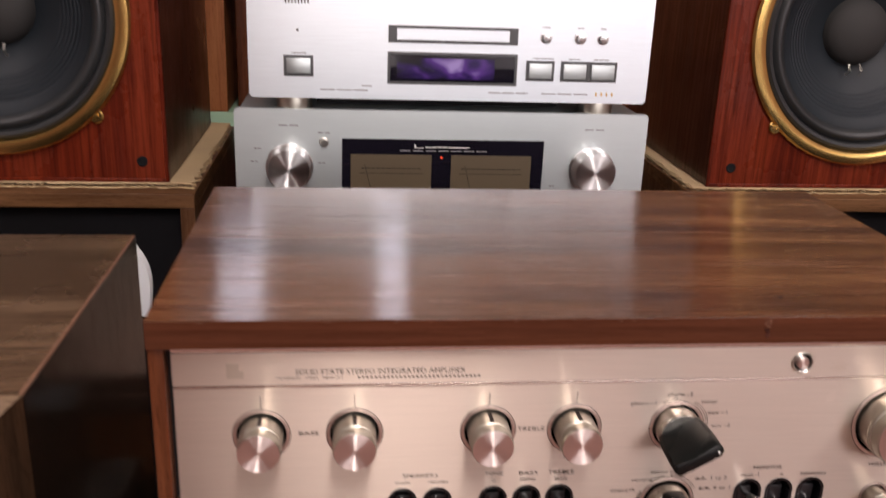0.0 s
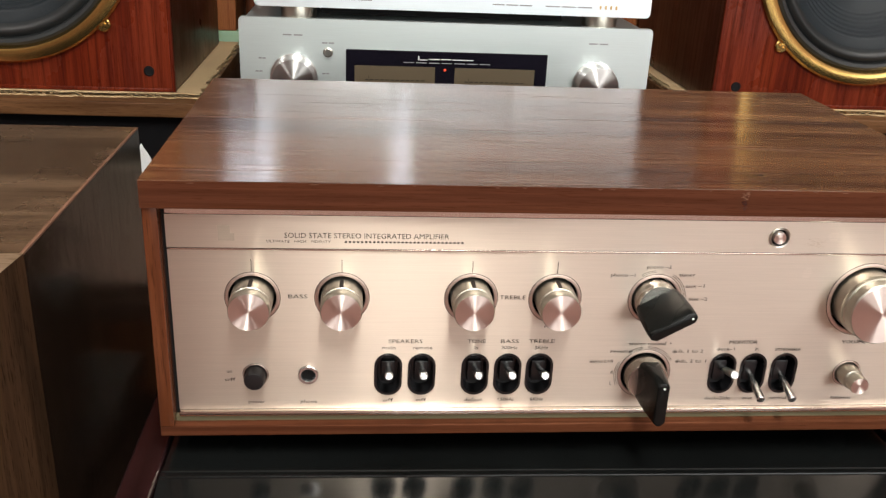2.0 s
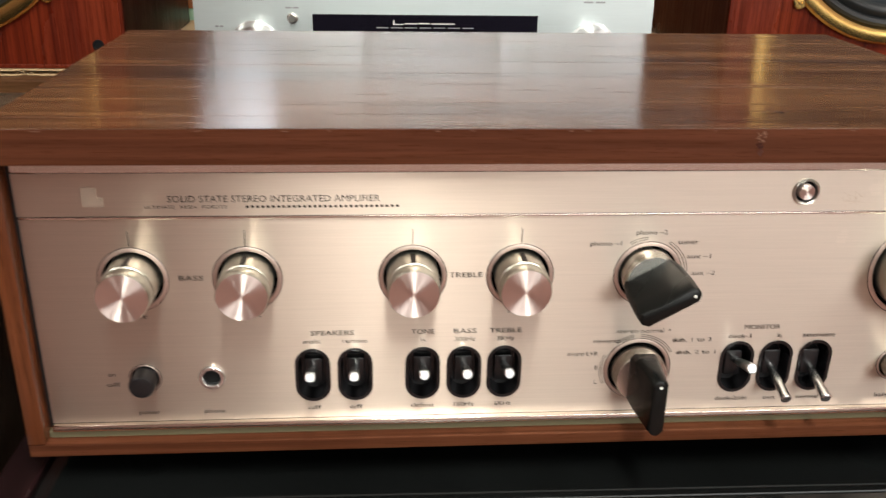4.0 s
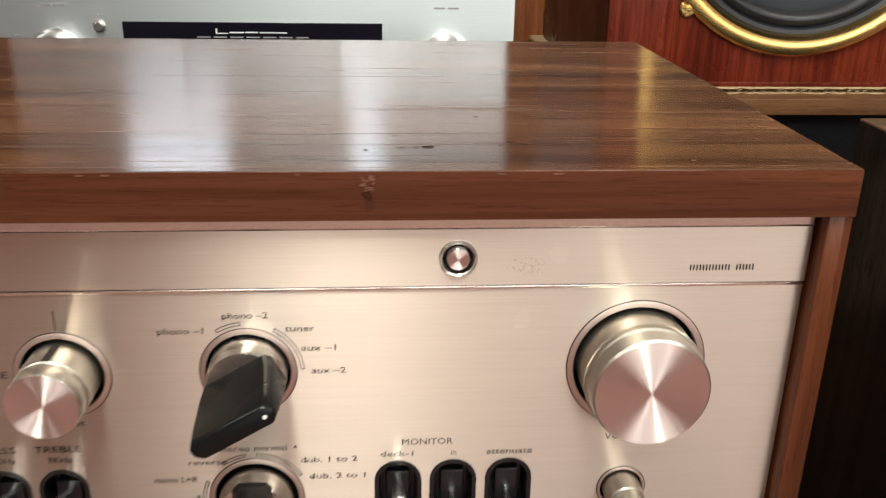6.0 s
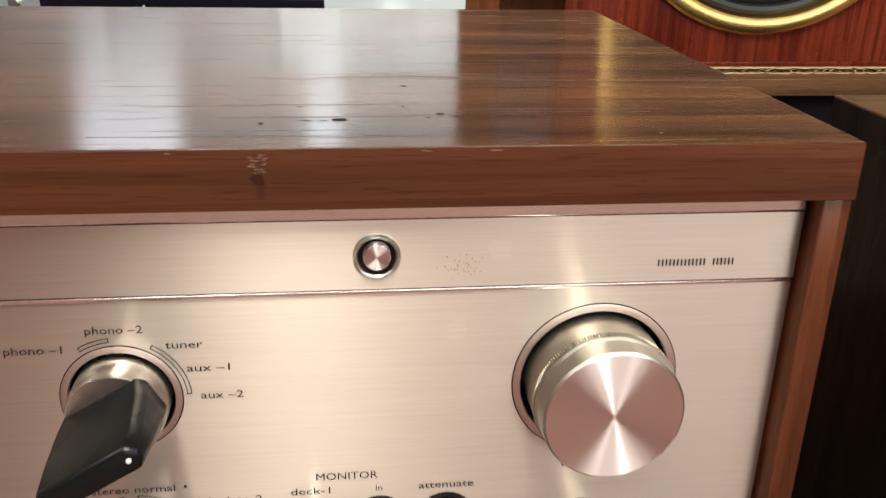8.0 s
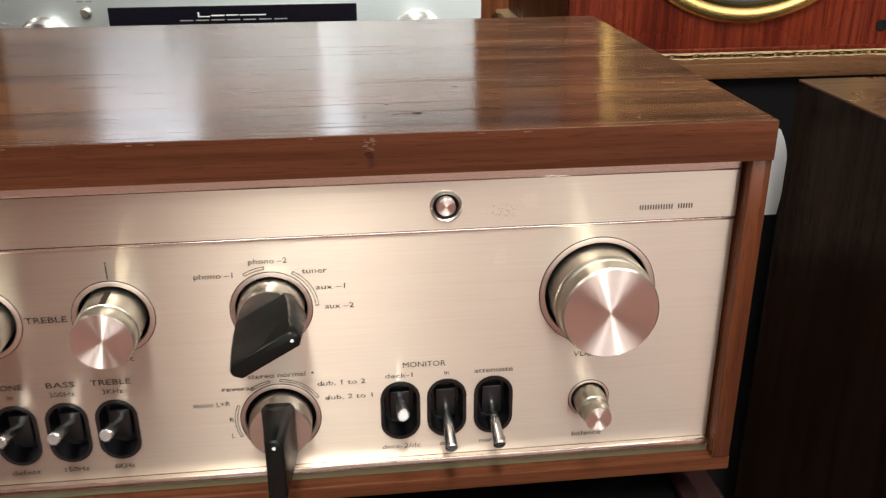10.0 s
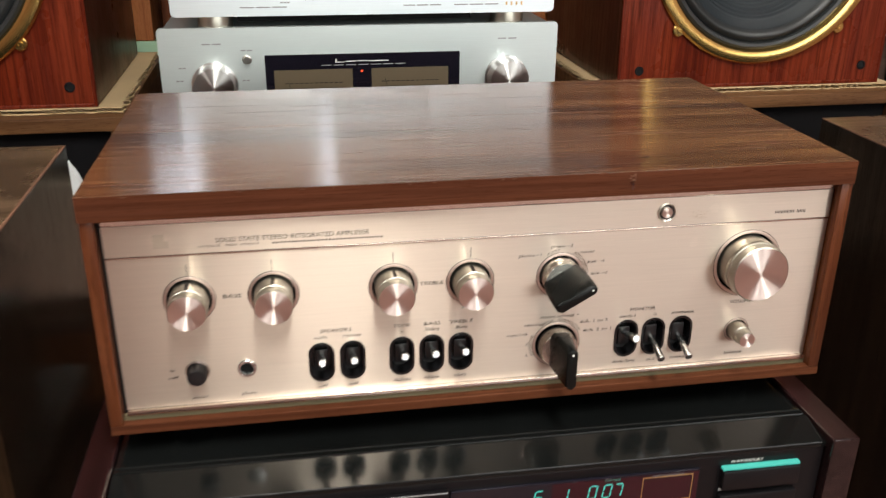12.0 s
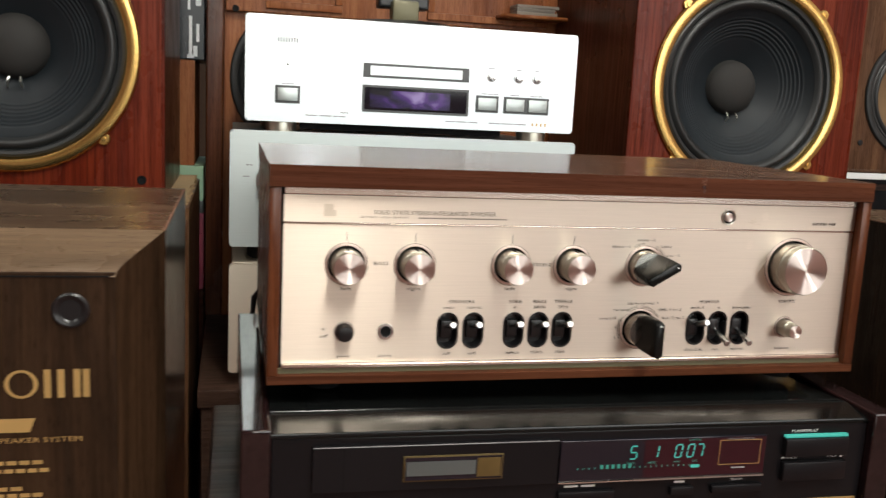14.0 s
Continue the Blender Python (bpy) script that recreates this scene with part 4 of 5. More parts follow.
def woofer(parent, cx, cz, yf, name, R, ring_mat, lugs, cap_r, tex=True, cone=None):
    """A drive unit in a baffle: frame ring, gasket, surround, ribbed cone, dust cap."""
    k = R / 0.160
    w = part(name, lathe([(0.1605 * k, 0.001), (0.1605 * k, -0.004 * k), (0.158 * k, -0.0072 * k), (0.150 * k, -0.0085 * k), (0.1445 * k, -0.0065 * k), (0.1415 * k, -0.002 * k), (0.1405 * k, 0.004)],
                         cx, yf, cz, 96), ring_mat, parent, "", origin=(cx, yf, cz))
    part("gasket", lathe([(0.1412 * k, -0.001 * k), (0.138 * k, -0.0030 * k), (0.134 * k, -0.0020 * k), (0.132 * k, 0.003 * k)], cx, yf, cz, 80), M_RUBBER, w)
    pr = []
    for i in range(11):
        t = i / 10
        pr.append(((0.133 - 0.016 * t) * k, (0.004 - 0.0065 * math.sin(math.pi * t)) * k))
    part("surround", lathe(pr, cx, yf, cz, 80), M_RUBBER, w, "rolled rubber surround")
    pr = []
    n = 74
    for i in range(n + 1):
        t = i / n
        r = (0.1175 + (cap_r - 0.1175) * t)
        d = 0.004 + 0.050 * t ** 0.85
        if tex and 0.075 < r < 0.105:
            d += 0.0006 * math.sin((r - 0.075) / 0.005 * 2 * math.pi)
        pr.append((r * k, d * k))
    part("cone", lathe(pr, cx, yf, cz, 96), cone or M_CONE, w, "ribbed paper cone", origin=(cx, yf, cz))
    pr = [(cap_r * k * 1.02, 0.054 * k)]
    for i in range(9):
        a = radians(90 * i / 8)
        pr.append((cap_r * k * math.cos(a) if i < 8 else 0, (0.052 - 0.024 * math.sin(a)) * k))
    part("dust_cap", lathe(pr, cx, yf, cz, 56), M_CAP, w, "domed black dust cap")
    if tex:
        for s in (-1, 1):
            part("lead_wire", tube([(cx + s * 0.007, yf + 0.042, cz - cap_r + 0.001), (cx + s * 0.008, yf + 0.036, cz - cap_r - 0.006), (cx + s * 0.009, yf + 0.042, cz - cap_r - 0.012)], 0.0018), M_CHROME, w, "short pigtail lead")
    for a in lugs:
        lx, lz = cx + R * 1.005 * math.cos(radians(a)), cz + R * 1.005 * math.sin(radians(a))
        lg = part("lug", lathe([(0.0085, 0.0005), (0.0085, -0.003), (0.0070, -0.0045), (0, -0.0045)], lx, yf, lz, 20), ring_mat, w)
        part("screw", lathe([(0.0036, -0.0044), (0.0034, -0.0065), (0.0016, -0.0066), (0.0014, -0.0055), (0, -0.0055)], lx, yf, lz, 14), ring_mat, lg)
    return w


def cabinet(parent, x0, x1, y0, y1, z0, z1, hx, hz, hr, front, side, round_=0.003):
    bm = holed_plate(bmesh.new(), x0 + 0.004, x1 - 0.004, z0 + 0.004, z1 - 0.004, hx, hz, stadium(hr, hr), y0, 0.018, 72)
    part("baffle", bm, front, parent)
    t = 0.018
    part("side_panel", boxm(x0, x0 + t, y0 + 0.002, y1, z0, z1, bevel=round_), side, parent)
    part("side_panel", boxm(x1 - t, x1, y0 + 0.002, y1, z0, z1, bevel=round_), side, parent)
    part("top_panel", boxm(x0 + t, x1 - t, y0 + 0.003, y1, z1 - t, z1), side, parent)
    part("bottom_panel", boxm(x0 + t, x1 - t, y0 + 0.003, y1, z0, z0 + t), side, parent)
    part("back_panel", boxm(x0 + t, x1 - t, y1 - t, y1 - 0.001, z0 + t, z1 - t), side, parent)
    ed = bmesh.new()
    e = 0.0045
    for q in ((x0, x0 + e, z0, z1), (x1 - e, x1, z0, z1), (x0 + e, x1 - e, z0, z0 + e), (x0 + e, x1 - e, z1 - e, z1)):
        box(ed, q[0], q[1], y0 - 0.0008, y0 + 0.003, q[2], q[3], bevel=0.0008)
    part("edge_moulding", ed, front, parent)


def monitor(cx, side):
    x0, x1, y0, z0 = cx - 0.193, cx + 0.193, 0.640, 0.8470
    s = thing("monitor_speaker", (cx, 0.81, z0), "red mahogany loudspeaker with large gold-rimmed woofer", "loudspeaker", "large monitor speakers")
    cabinet(s, x0, x1, y0, 0.985, z0, z0 + 0.64, cx, 1.040, 0.158, M_MAHOG, M_MAHOG_SHADE)
    woofer(s, cx + 0.001, 1.040, y0, "woofer", 0.1615, M_GOLD, (45, 135, 225, 315), 0.0415)
    for hx in (-0.163, 0.163):
        part("grille_socket", lathe([(0.0062, 0.0), (0.0062, -0.0012), (0.0046, -0.0015), (0.0038, -0.0007), (0, -0.0007)], cx + hx, y0, 0.8720, 20), M_MATTE, s, "black grille peg socket")


monitor(-0.538, -1)
monitor(0.511, 1)


def plinth_speaker(x0, x1, y0, seed):
    z1, t = 0.8400, 0.017
    s = thing("plinth_loudspeaker", ((x0 + x1) / 2, y0 + 0.2, 0), "teak box loudspeaker with black cloth grille, used as stand", "loudspeaker", "teak speakers used as stands")
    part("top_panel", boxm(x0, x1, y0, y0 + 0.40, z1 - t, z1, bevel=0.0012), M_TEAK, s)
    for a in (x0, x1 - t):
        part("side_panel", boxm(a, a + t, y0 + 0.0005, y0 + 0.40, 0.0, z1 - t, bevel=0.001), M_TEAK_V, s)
    part("bottom_panel", boxm(x0 + t, x1 - t, y0 + 0.001, y0 + 0.39, 0.02, 0.04), M_TEAK, s)
    part("grille", boxm(x0 + t + 0.001, x1 - t - 0.001, y0 + 0.012, y0 + 0.03, 0.04, z1 - t - 0.001), M_GRILLE, s, "black stretched grille cloth")
    part("back_panel", boxm(x0 + t, x1 - t, y0 + 0.38, y0 + 0.395, 0.04, z1 - t), M_TEAK, s)
    # torn sheet of corrugated card on top
    rnd = random.Random(seed)
    c = thing("card_sheet", ((x0 + x1) / 2, y0 + 0.2, z1), "torn sheet of corrugated cardboard under the loudspeaker", "cardboard", "card sheets")
    outl = []
    n = 60
    a0, a1, b0, b1 = x0 + 0.004, x1 - 0.004, y0 + 0.023, y0 + 0.395
    for i in range(n):
        outl.append((a0 + (a1 - a0) * i / n, b0 + rnd.uniform(-0.003, 0.004)))
    for i in range(n):
        outl.append((a1 + rnd.uniform(-0.004, 0.003), b0 + (b1 - b0) * i / n))
    for i in range(n):
        outl.append((a1 - (a1 - a0) * i / n, b1 + rnd.uniform(-0.003, 0.003)))
    for i in range(n):
        outl.append((a0 + rnd.uniform(-0.003, 0.004), b1 - (b1 - b0) * i / n))
    for k, (za, zb, sh) in enumerate(((0.0003, 0.0014, 0.0), (0.0022, 0.0026, 0.0007), (0.0054, 0.0066, -0.0005))):
        if k == 1:
            bm = bmesh.new()
            m = 150
            vs = []
            for i in range(m + 1):
                px = a0 + (a1 - a0) * i / m
                zz = z1 + 0.0034 + 0.0018 * math.sin(i * 2.1)
                vs.append((bm.verts.new((px, b0 + rnd.uniform(0.0, 0.003), zz)), bm.verts.new((px, b1 - 0.003, zz))))
            for p, q in zip(vs, vs[1:]):
                bm.faces.new((p[0], q[0], q[1], p[1]))
            part("flute", bm, M_CARD, c, "corrugated inner layer")
            continue
        bm = bmesh.new()
        lo = [bm.verts.new((px + sh, py, z1 + za)) for px, py in outl]
        hi = [bm.verts.new((px + sh, py, z1 + zb)) for px, py in outl]
        bm.faces.new(hi)
        bm.faces.new(lo[::-1])
        for i in range(len(outl)):
            j = (i + 1) % len(outl)
            bm.faces.new((lo[i], lo[j], hi[j], hi[i]))
        part("liner", bm, M_CARD, c, "torn paper liner")


plinth_speaker(-0.745, -0.313, 0.612, 3)
plinth_speaker(0.297, 0.729, 0.612, 8)

# ------------------------------------------------------------------ walnut loudspeakers on both sides


def walnut_speaker(xi, sgn, label, printed, z1=0.902, yb=0.272):
    """xi: the side nearest the amplifier; sgn: +1 where the cabinet reaches towards +x."""
    yc, cx_, cz_, yf = 0.010, 0.0275, 0.0215, -0.028
    xo = xi + sgn * 0.36
    s = thing("walnut_loudspeaker", ((xi + xo) / 2, 0.12, 0), label, "loudspeaker", "walnut speakers beside the amplifier")
    x0, x1 = sorted((xi, xo))
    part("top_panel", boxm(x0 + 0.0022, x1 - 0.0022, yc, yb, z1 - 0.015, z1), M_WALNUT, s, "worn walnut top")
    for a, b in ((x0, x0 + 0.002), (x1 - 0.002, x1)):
        part("side_panel", boxm(a, b, yc, yb - 0.001, 0.0, z1 - 0.0012), M_WALNUT_SHADE, s, "glossy walnut side, shade put into its near-black colour")
        part("worn_edge", boxm(a, b, yc, yb - 0.001, z1 - 0.0010, z1 + 0.0002), M_SCUFF, s, "pale line along the edge")
    part("back_panel", boxm(x0 + 0.016, x1 - 0.016, yb - 0.016, yb - 0.001, 0.0, z1 - 0.016), M_MATTE, s)
    fx0, fx1, fz1 = x0 + cx_, x1 - cx_, z1 - cz_

    def border(name, rows, mat, label):
        """A sloping border whose lower edge rolls over to the front; rows of end points."""
        bm = bmesh.new()
        vs = [[bm.verts.new(p) for p in r] for r in rows]
        for p, q in zip(vs, vs[1:]):
            bm.faces.new((p[0], p[1], q[1], q[0]))
        part(name, bm, mat, s, label)
    # inset from the outer edge, depth and drop of each row of the border
    prof = [(0.0, yc, 0.0), (0.0205, yf + 0.0085, 0.0150), (0.0235, yf + 0.0050, 0.0175), (0.0262, yf + 0.0016, 0.0208), (0.0275, yf - 0.0004, 0.0245)]
    border("top_bevel", [((x0 + i, y, z1 - d), (x1 - i, y, z1 - d)) for i, y, d in prof], M_WALNUT_LIT, "sloping walnut border with rounded edge, coloured lighter for the light on it")
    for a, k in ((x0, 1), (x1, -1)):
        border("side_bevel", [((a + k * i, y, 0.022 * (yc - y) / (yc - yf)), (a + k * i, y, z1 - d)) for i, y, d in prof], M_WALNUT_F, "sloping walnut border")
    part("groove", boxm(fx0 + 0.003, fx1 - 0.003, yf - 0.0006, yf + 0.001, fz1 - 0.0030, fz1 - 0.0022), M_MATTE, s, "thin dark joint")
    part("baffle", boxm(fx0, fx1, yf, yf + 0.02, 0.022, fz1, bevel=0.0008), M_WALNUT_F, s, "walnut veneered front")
    part("plinth", boxm(fx0, fx1, yf + 0.021, yb - 0.02, 0.0, 0.02), M_MATTE, s)
    if printed:
        part("peg", lathe([(0.0112, 0.0005), (0.0112, -0.0014), (0.0098, -0.0024), (0.0074, -0.0014), (0.0066, -0.0006), (0.0, -0.0006)], -0.3550, yf, 0.8565, 36), M_BLACK, s, "black round grille socket")
        y = yf - 0.0006
        # maker's mark as plain gold shapes
        bm = bmesh.new()
        zc, h = 0.8090, 0.0185

        def ring(px):
            outl = [(px + 0.0098 * math.cos(2 * math.pi * i / 36), zc + h / 2 * math.sin(2 * math.pi * i / 36)) for i in range(36)]
            inn = [(px + 0.0072 * math.cos(2 * math.pi * i / 36), zc + (h / 2 - 0.0016) * math.sin(2 * math.pi * i / 36)) for i in range(36)]
            a = [bm.verts.new((p[0], y, p[1])) for p in outl]
            b = [bm.verts.new((p[0], y, p[1])) for p in inn]
            for i in range(36):
                j = (i + 1) % 36
                bm.faces.new((a[i], a[j], b[j], b[i]))
        part("mark_bar", boxm(-0.4300, -0.4075, y, y + 0.0004, zc - h / 2, zc + h / 2), M_INKGOLD, s, "gold mark")
        ring(-0.3842 - 0.0005)
        part("mark_ring", bm, M_INKGOLD, s, "gold mark", recalc=False)
        for a, b in ((-0.3715, -0.3675), (-0.3635, -0.3595), (-0.3540, -0.3500), (-0.3485, -0.3445)):
            part("mark_bar", boxm(a, b, y, y + 0.0004, zc - h / 2, zc + h / 2), M_INKGOLD, s, "gold mark")
        part("mark_block", outline_slab([(-0.4080, 0.7775), (-0.3805, 0.7775), (-0.3770, 0.7865), (-0.4080, 0.7865)], y, y + 0.0004), M_INKGOLD, s, "gold badge")
        write("SPEAKER SYSTEM", -0.3755, 0.7720, y, 0.0048, M_INKGOLD, s, width=0.0520)
        for z, xe, n in ((0.7572, -0.3735, 5), (0.7518, -0.3700, 6), (0.7398, -0.3860, 3), (0.7352, -0.3740, 5)):
            bars(-0.4100, xe, z, 0.0026, y, M_INKGOLD, s, n, 0.28)
    return s


walnut_speaker(-0.301, -1, "dark walnut loudspeaker with sloping front border and gold lettering", True)
walnut_speaker(0.396, 1, "dark walnut loudspeaker with sloping front border beside the amplifier", False, 0.896, 0.288)

# ------------------------------------------------------------------ silver components behind


def faceplate(parent, x0, x1, z0, z1, y, mat, t=0.009, r=0.004, label=""):
    bm = outline_slab(round_rect(x0, x1, z0, z1, r), y, y + t)
    bmesh.ops.bevel(bm, geom=[e for e in bm.edges if all(abs(v.co.y - y) < 1e-6 for v in e.verts)], offset=0.0016, segments=3, affect="EDGES")
    return part("faceplate", bm, mat, parent, label, flat=True)


def spun_knob(parent, cx, cz, y, r, d, name="knob"):
    k = part(name, lathe([(r * 1.08, 0.0), (r * 1.08, -0.002), (r, -0.0025), (r * 0.98, -d + 0.002), (r * 0.93, -d)], cx, y, cz, 56), M_SPUN_COOL, parent, "spun silver knob", origin=(cx, y, cz))
    part("cap", lathe([(r * 0.93, -d), (r * 0.5, -d + 0.0002), (0.0001, -d + 0.0003)], cx, y, cz, 56), M_SPUN_COOL, k, origin=(cx, y, cz))
    return k


Y = 0.589
ia = thing("silver_amplifier", (-0.023, 0.78, 0.770), "silver integrated amplifier with two power meters", "amplifier")
faceplate(ia, -0.2610, 0.2160, 0.7920, 0.9465, Y, M_SILVER, label="cool silver brushed front")
part("body", boxm(-0.2580, 0.2130, Y + 0.0095, 0.975, 0.7930, 0.9425, bevel=0.002), M_SILVER, ia, "silver sheet metal case", flat=True)
for fx in (-0.215, 0.17):
    for fy in (0.64, 0.92):
        part("foot", lathe([(0, 0), (0.022, 0), (0.022, -0.0195), (0.018, -0.0220), (0, -0.0220)], fx, fy, 0.792, 28, axis="z"), M_MATTE, ia)
win = part("meter_window", boxm(-0.1410, 0.0935, Y - 0.0015, Y + 0.001, 0.8280, 0.9140, bevel=0.0006), M_SMOKE, ia, "glossy black meter window")
for a, b in ((-0.1310, -0.0380), (-0.0150, 0.0790)):
    mt = part("meter", boxm(a, b, Y - 0.0021, Y - 0.0016, 0.8400, 0.8960), M_METER, win, "dim amber meter face")
    bars(a + 0.012, b - 0.012, 0.8800, 0.0010, Y - 0.0025, M_INK, mt, 12, 0.5)
    bars(a + 0.010, b - 0.010, 0.8740, 0.0005, Y - 0.0025, M_INK, mt, 1)
    part("needle", rod(((a + b) / 2 - 0.02, Y - 0.0026, 0.842), (a + 0.016, Y - 0.0026, 0.884), 0.0004, 0.0003, 6), M_INK, mt)
part("pilot", lathe([(0.0014, 0), (0.0014, -0.0022), (0, -0.0024)], -0.0265, Y, 0.8930, 12), M_REDLED, win, "red pilot light")
for a, b, z, h in ((-0.0580, -0.0566, 0.9060, 0.0046), (-0.0562, -0.0470, 0.9042, 0.0008), (-0.0455, -0.0330, 0.9050, 0.0011), (-0.0315, -0.0200, 0.9052, 0.0011), (-0.0185, 0.0060, 0.9050, 0.0010)):
    part("logo_bar", boxm(a, b, Y - 0.0020, Y - 0.0016, z - h / 2, z + h / 2), M_INKWHITE, win)
bars(-0.0750, 0.0260, 0.9008, 0.0010, Y - 0.0020, M_INKGREY, win, 7)
spun_knob(ia, -0.2005, 0.8800, Y, 0.0250, 0.021, "selector_knob")
spun_knob(ia, 0.1525, 0.8800, Y, 0.0250, 0.021, "volume_knob")
b = part("button", lathe([(0.0056, 0.0), (0.0056, -0.001), (0.0044, -0.0012), (0.0043, -0.0050), (0.0036, -0.0056), (0, -0.0056)], -0.1612, Y, 0.9095, 28), M_CHROME, ia, "small chrome button")
for x0, x1, z in ((-0.2120, -0.1900, 0.9280), (0.1410, 0.1640, 0.9280), (-0.1680, -0.1545, 0.9200), (-0.2400, -0.2320, 0.9010), (-0.2440, -0.2360, 0.8860), (-0.1680, -0.1600, 0.8850), (0.1030, 0.1090, 0.8600)):
    bars(x0, x1, z, 0.0016, Y - 0.0004, M_INKGREY, ia, 2)

pa = thing("champagne_component", (-0.023, 0.78, 0.600), "champagne coloured hi-fi component under the silver amplifier", "amplifier")
faceplate(pa, -0.2605, 0.2155, 0.6180, 0.7680, Y, M_BEIGE, label="champagne brushed front")
part("body", boxm(-0.2570, 0.2120, Y + 0.0095, 0.970, 0.6190, 0.7695, bevel=0.002), M_BEIGE, pa, flat=True)
for fx in (-0.215, 0.17):
    for fy in (0.64, 0.92):
        part("foot", lathe([(0, 0), (0.022, 0), (0.022, -0.018), (0, -0.018)], fx, fy, 0.618, 24, axis="z"), M_MATTE, pa)

cd = thing("cd_player", (-0.017, 0.73, 0.9425), "pale silver CD player with dark display on round feet", "CD player")
faceplate(cd, -0.2430, 0.2095, 0.9590, 1.0950, Y, M_SILVER_CD, label="pale silver satin front")
part("body", boxm(-0.2380, 0.2045, Y + 0.0095, 0.870, 0.9610, 1.0930, bevel=0.002), M_SILVER_CD, cd, flat=True)
for fx in (-0.1950, 0.1560):
    for fy in (0.612, 0.84):
        part("foot", lathe([(0, 0), (0.0200, 0), (0.0205, -0.0020), (0.0200, -0.0160), (0.0180, -0.0163), (0, -0.0163)], fx, fy, 0.9590, 36, axis="z"), M_TURNED, cd, "turned silver foot")
part("base_rail", boxm(-0.1700, 0.1100, Y + 0.02, Y + 0.03, 0.9500, 0.9608), M_MATTE, cd)


def inset(parent, x0, x1, z0, z1, name, mat, label, frame=0.0035, sink=0.0):
    fr = bmesh.new()
    y = Y
    for q in ((x0 - frame, x0, z0 - frame, z1 + frame), (x1, x1 + frame, z0 - frame, z1 + frame), (x0, x1, z1, z1 + frame), (x0, x1, z0 - frame, z0)):
        box(fr, q[0], q[1], y - 0.0012, y + 0.001, q[2], q[3])
    f = part(name, fr, M_BEZEL, parent, "dark grey bezel")
    part("face", boxm(x0, x1, y - 0.0008 - sink, y + 0.001, z0, z1, bevel=0.0003), mat, f, label)
    return f


inset(cd, -0.0870, 0.0520, 1.0255, 1.0380, "disc_tray", M_SILVER_CD, "silver tray front", 0.003)
for a, b in ((-0.0870, -0.0805), (0.0455, 0.0520)):
    part("tray_guard", boxm(a, b, Y - 0.0014, Y - 0.0007, 1.0255, 1.0380), M_BEZEL, cd)
inset(cd, -0.0875, 0.0530, 0.9800, 1.0095, "display", M_SMOKE, "dark glossy display", 0.003)
# glowing sheet stands in for the violet reflection on the display
part("display_glow", boxm(-0.0800, 0.0300, Y - 0.0011, Y - 0.00085, 0.9830, 1.0060), M_DISP_REFLECTION, cd, "violet reflection in the display glass, painted as glow")
for a, b in ((-0.2015, -0.1755), (0.0695, 0.0955), (0.1095, 0.1355), (0.1420, 0.1685)):
    inset(cd, a, b, 0.9865, 1.0030, "key", M_SILVER, "silver rectangular key", 0.0032, 0.0025)
for bx in (0.0870, 0.1262, 0.1522):
    part("round_button", lathe([(0.0068, 0.0005), (0.0068, -0.0012), (0.0050, -0.0014), (0.0044, 0.0), (0.0042, -0.0040), (0, -0.0044)], bx, Y, 1.0320, 28), M_STEEL, cd, "small round button")
bars(-0.2020, -0.1765, 1.0642, 0.0062, Y - 0.0004, M_INK, cd, 8, 1.3, "logo_bar")
part("pilot", lathe([(0.0014, 0.0), (0.0014, -0.0006), (0, -0.0008)], -0.1890, Y, 1.0330, 10), M_INK, cd)
for x0, x1, z in ((-0.1960, -0.1800, 1.0085), (0.0740, 0.0980, 1.0085), (0.1150, 0.1280, 1.0085), (0.1440, 0.1620, 1.0085), (0.0820, 0.0910, 1.0430), (0.1225, 0.1295, 1.0430), (0.1490, 0.1550, 1.0430),
                  (-0.1650, -0.1120, 0.9690), (0.0250, 0.0700, 0.9690), (-0.1190, -0.1080, 0.9740), (0.0860, 0.1400, 0.9690)):
    bars(x0, x1, z, 0.0013, Y - 0.0004, M_INKGREY, cd, 3, 0.15)
for i in range(4):
    part("badge_mark", boxm(0.1490 + i * 0.0062, 0.1510 + i * 0.0062, Y - 0.0006, Y, 0.9675, 0.9715), M_INKGOLD, cd)

# dark stand on top of the CD player
st = thing("monitor_stand", (-0.02, 0.70, 1.0930), "black stand with round base and olive neck", "stand")
part("base", lathe([(0, 0), (0.085, 0), (0.085, 0.004), (0.070, 0.010), (0.0, 0.012)], -0.02, 0.70, 1.0930, 48, axis="z"), M_BLACK, st)
part("neck", boxm(-0.037, 0.001, 0.685, 0.715, 1.104, 1.135, bevel=0.003), M_OLIVE, st, "olive metal neck")
part("column", boxm(-0.055, 0.020, 0.705, 0.735, 1.125, 1.26, bevel=0.004), M_BLACK, st)

# ------------------------------------------------------------------ cherry loudspeaker far behind
bk = thing("cherry_loudspeaker", (0.02, 1.15, 0), "tall cherry wood loudspeaker with black woofer", "loudspeaker")
part("body", boxm(-0.300, 0.340, 1.012, 1.40, 0.0, 1.25, bevel=0.004), M_CHERRY, bk)
part("baffle", holed_plate(bmesh.new(), -0.272, 0.320, 0.55, 1.128, -0.128, 1.020, stadium(0.133, 0.133), 1.000, 0.011, 64), M_CHERRY, bk)
woofer(bk, -0.128, 1.020, 1.000, "woofer", 0.135, M_RUBBER, (), 0.04, False)
part("upper_panel", boxm(-0.271, 0.318, 0.984, 1.0115, 1.1285, 1.246, bevel=0.002), M_CHERRY, bk, "plain cherry board over the woofer")
